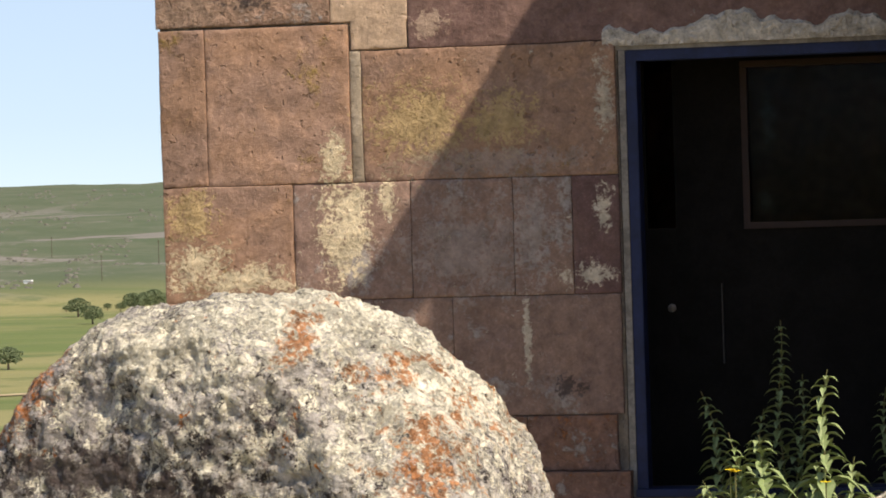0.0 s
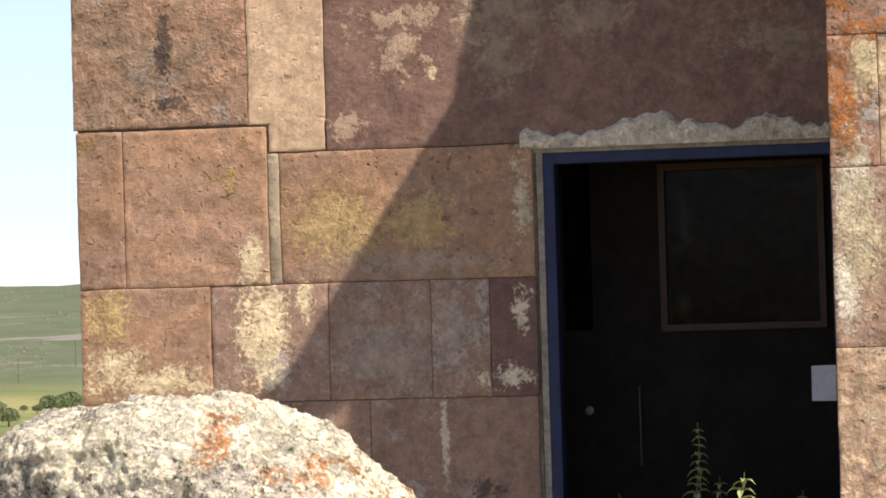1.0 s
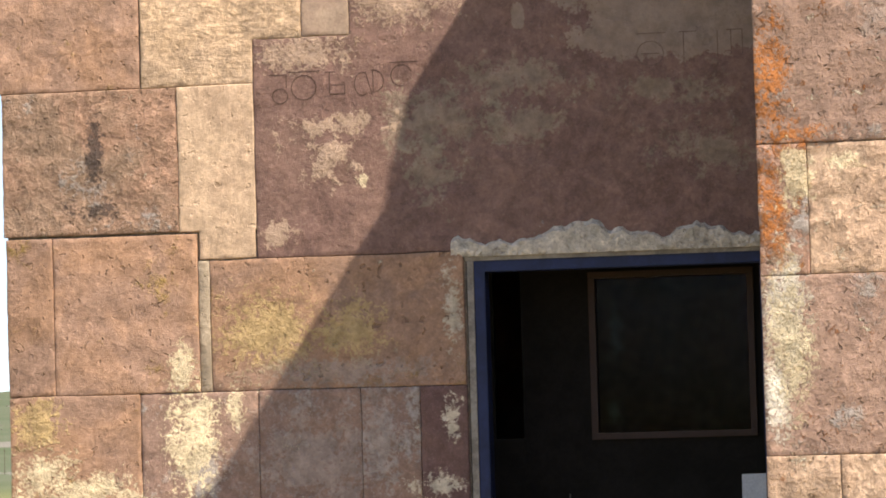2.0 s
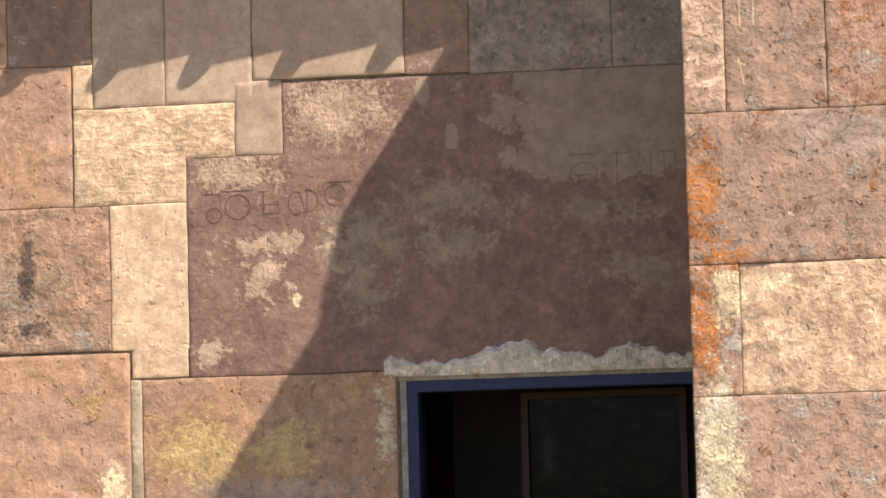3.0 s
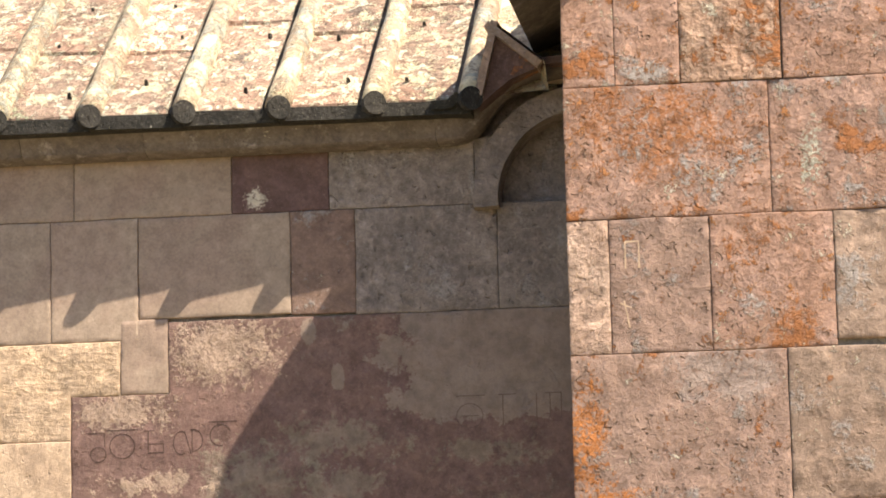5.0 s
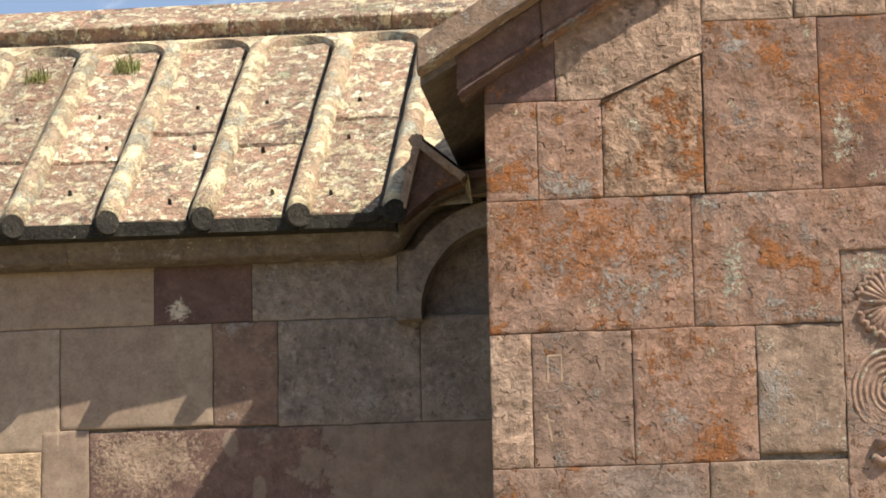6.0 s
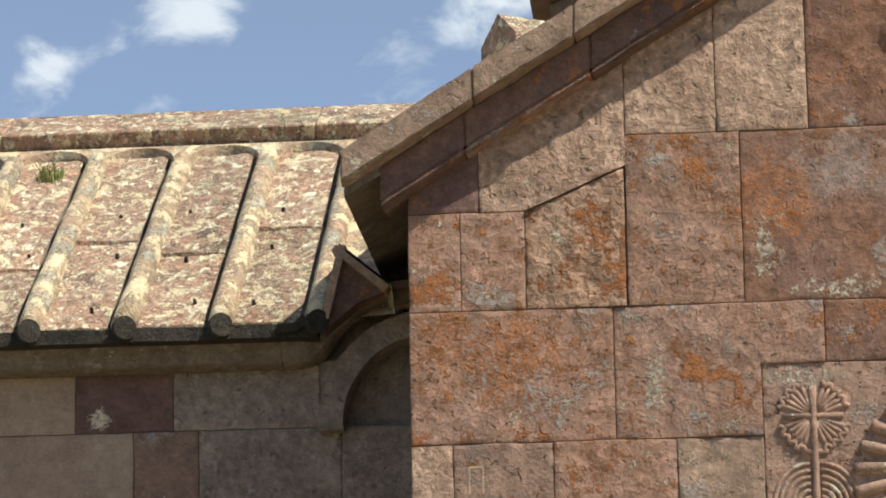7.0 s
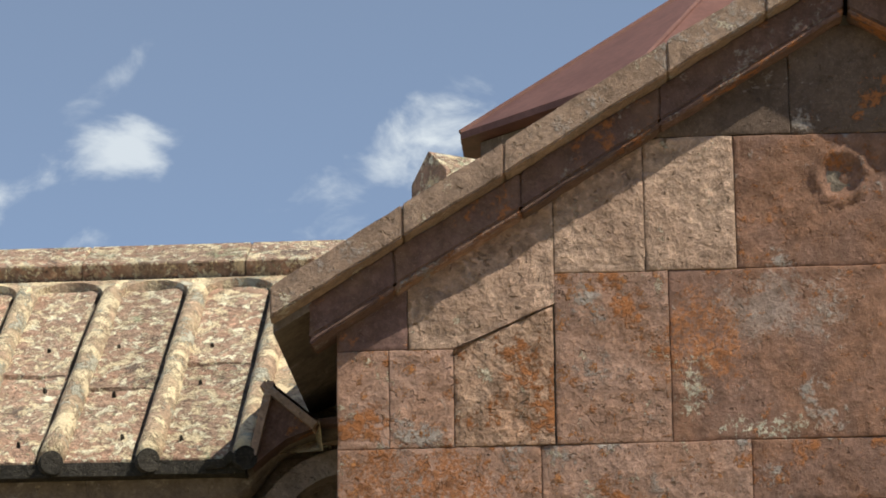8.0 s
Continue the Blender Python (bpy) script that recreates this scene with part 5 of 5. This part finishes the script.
# ---- weeds ----
def nettle(x, y, tall, lean, seed, spread=1.0):
    r = random.Random(seed)
    root = thing("nettle", (x, y, ground_height(x, y) - 0.02))
    pts = [Vector((lean * (k / 10) ** 1.6 * tall + 0.012 * math.sin(k + seed), 0.3 * lean * (k / 10) ** 2 * tall, tall * k / 10)) for k in range(11)]
    bm = bmesh.new()
    rows = []
    for k, p in enumerate(pts):
        w = 0.006 * (1 - 0.07 * k)
        rows.append([bm.verts.new(p + Vector((w * math.cos(a * 1.257), w * math.sin(a * 1.257), 0))) for a in range(5)])
    for a, b in zip(rows, rows[1:]):
        for i in range(5):
            bm.faces.new((a[i], a[(i + 1) % 5], b[(i + 1) % 5], b[i]))
    part("stem", bm, m_stalk, root)
    verts, faces = [], []
    levels = int(tall / 0.04)
    for k in range(levels):
        f = 0.15 + 0.85 * k / levels
        i = min(9, int(f * 10))
        base = pts[i].lerp(pts[i + 1], f * 10 - i)
        long = spread * 0.20 * (1.05 - f) ** 0.75 * r.uniform(0.55, 1.2) + 0.018
        for side in range(4 if f > 0.5 else 2):
            a = k * 1.57 + side * (1.57 if f > 0.5 else 3.14) + r.uniform(-0.25, 0.25)
            out, rise = Vector((math.cos(a), math.sin(a), 0)), r.uniform(0.2, 0.95)
            across = Vector((-math.sin(a), math.cos(a), 0))
            b = len(verts)
            n = 5
            for q in range(n + 1):
                u = q / n
                mid = base + out * (long * u) + Vector((0, 0, long * (rise * u - 0.9 * u * u)))
                w = long * 0.25 * math.sin(math.pi * min(1.0, u * 0.92 + 0.08)) * (1.0 if q % 2 else 0.82)
                verts += [mid - across * w + Vector((0, 0, w * 0.5)), mid, mid + across * w + Vector((0, 0, w * 0.5))]
            for q in range(n):
                o = b + q * 3
                faces += [(o, o + 1, o + 4, o + 3), (o + 1, o + 2, o + 5, o + 4)]
    me = bpy.data.meshes.new("leaves")
    me.from_pydata(verts, [], faces)
    me.materials.append(m_leaf)
    new("leaves", me).parent = root
    tagged(root, "tall green nettle growing before the doorway", "weed", "nettles by the door")
    return root


G = 0.22
for i, (x, y, top, lean, spread) in enumerate(((3.25, -2.4, 0.69, 0.06, 0.9), (3.14, -2.45, 0.46, -0.14, 1.0), (3.04, -2.35, 0.36, -0.16, 1.1), (2.98, -2.5, 0.30, -0.26, 0.9), (3.18, -2.2, 0.34, 0.1, 1.1), (3.30, -2.3, 0.36, 0.16, 1.0), (3.06, -2.6, 0.27, 0.0, 1.1), (3.24, -2.6, 0.25, 0.08, 1.0),
                                                (3.06, -2.3, 0.46, -0.22, 0.7), (2.84, -0.16, 0.80, 0.0, 0.6), (2.62, -0.2, 0.50, -0.16, 0.6), (2.90, -0.16, 0.56, 0.06, 0.5), (2.70, -0.3, 0.42, 0.14, 0.6), (3.30, -0.2, 0.50, 0.0, 0.5), (3.40, -2.2, 0.20, 0.1, 1.0))):
    nettle(x, y, top + G, lean, 40 + i, spread)


def flower(x, y, z, seed):
    root = thing("flower", (x, y, ground_height(x, y)))
    h = z - root.location.z
    bm = bmesh.new()
    bmesh.ops.create_cone(bm, cap_ends=True, segments=5, radius1=0.004, radius2=0.003, depth=h, matrix=Matrix.Translation((0, 0, h / 2)))
    part("stalk", bm, m_stalk, root)
    bm = bmesh.new()
    for k in range(7):
        a = k * 0.9
        c = Vector((0, 0, h))
        u, w = Vector((math.cos(a), math.sin(a), 0.25)) * 0.026, Vector((-math.sin(a), math.cos(a), 0)) * 0.009
        bm.faces.new([bm.verts.new(p) for p in (c, c + u * 0.6 - w, c + u, c + u * 0.6 + w)])
    part("petals", bm, m_petal, root, "yellow petals")
    tagged(root, "small yellow wildflower among the nettles", "flower", "yellow flowers")


for i, (x, y, z) in enumerate(((2.955, -2.55, 0.315), (2.975, -2.56, 0.31), (3.31, -2.6, 0.27))):
    flower(x, y, z, i)


def grass(name, spots, label, tall):
    r = random.Random(77)
    verts, faces = [], []
    for cx, cy, rad, count in spots:
        for i in range(count):
            a, d = r.uniform(0, 6.28), rad * math.sqrt(r.random())
            x, y = cx + d * math.cos(a), cy + d * math.sin(a)
            z, h, b = ground_height(x, y) - 0.01, tall * r.uniform(0.4, 1.0), r.uniform(0, 6.28)
            bend, w = h * r.uniform(0.1, 0.6), 0.004
            o = len(verts)
            for k in range(5):
                u = k / 4
                p = Vector((x + bend * u * u * math.cos(b), y + bend * u * u * math.sin(b), z + h * u * (1 - 0.25 * u)))
                s = Vector((-math.sin(b), math.cos(b), 0)) * w * (1 - u * 0.9)
                verts += [p - s, p + s]
            faces += [(o + 2 * k, o + 2 * k + 1, o + 2 * k + 3, o + 2 * k + 2) for k in range(4)]
    me = bpy.data.meshes.new(name)
    me.from_pydata(verts, [], faces)
    me.materials.append(m_blade)
    return tagged(new(name, me), label, "grass", kind="stuff")


grass("grass", [(1.32, -6.4, 0.22, 220), (1.55, -6.6, 0.2, 120), (2.2, -6.7, 0.5, 250), (3.0, -6.2, 0.4, 220), (1.4, -6.75, 0.15, 90)], "tufts of green and straw-coloured grass at the boulder's foot", 0.80)


def roof_weed(x, y, tall, seed):
    r = random.Random(seed)
    root = thing("roof_weed", (x, y + 0.037, roof_z(y)))
    verts, faces = [], []
    for i in range(170):
        a, lean, h = r.uniform(0, 6.28), r.uniform(0.1, 0.9), tall * r.uniform(0.4, 1.0)
        s = Vector((-math.sin(a), math.cos(a), 0)) * 0.0022
        foot = Vector((r.uniform(-0.06, 0.06), r.uniform(-0.05, 0.05), r.uniform(-0.02, 0.02)))
        top = foot + Vector((math.cos(a) * lean * h, math.sin(a) * lean * h, h))
        mid = foot.lerp(top, 0.55) + Vector((0, 0, 0.15 * h))
        o = len(verts)
        verts += [foot - s, foot + s, mid + s, mid - s, top]
        faces += [(o, o + 1, o + 2, o + 3), (o + 3, o + 2, o + 4)]
    me = bpy.data.meshes.new("foliage")
    me.from_pydata(verts, [], faces)
    me.materials.append(m_blade)
    new("foliage", me).parent = root
    tagged(root, "small green weed rooted between the roof slabs", "weed", "weeds on the roof")


for x, y, tall, seed in ((1.56, 1.22, 0.10, 1), (1.12, 1.15, 0.07, 2)):
    roof_weed(x, y, tall, seed)


grass("tall_grass", [(1.33, -6.75, 0.10, 26), (1.22, -6.7, 0.06, 10)], "a few tall green grass blades beside the boulder", 1.25)
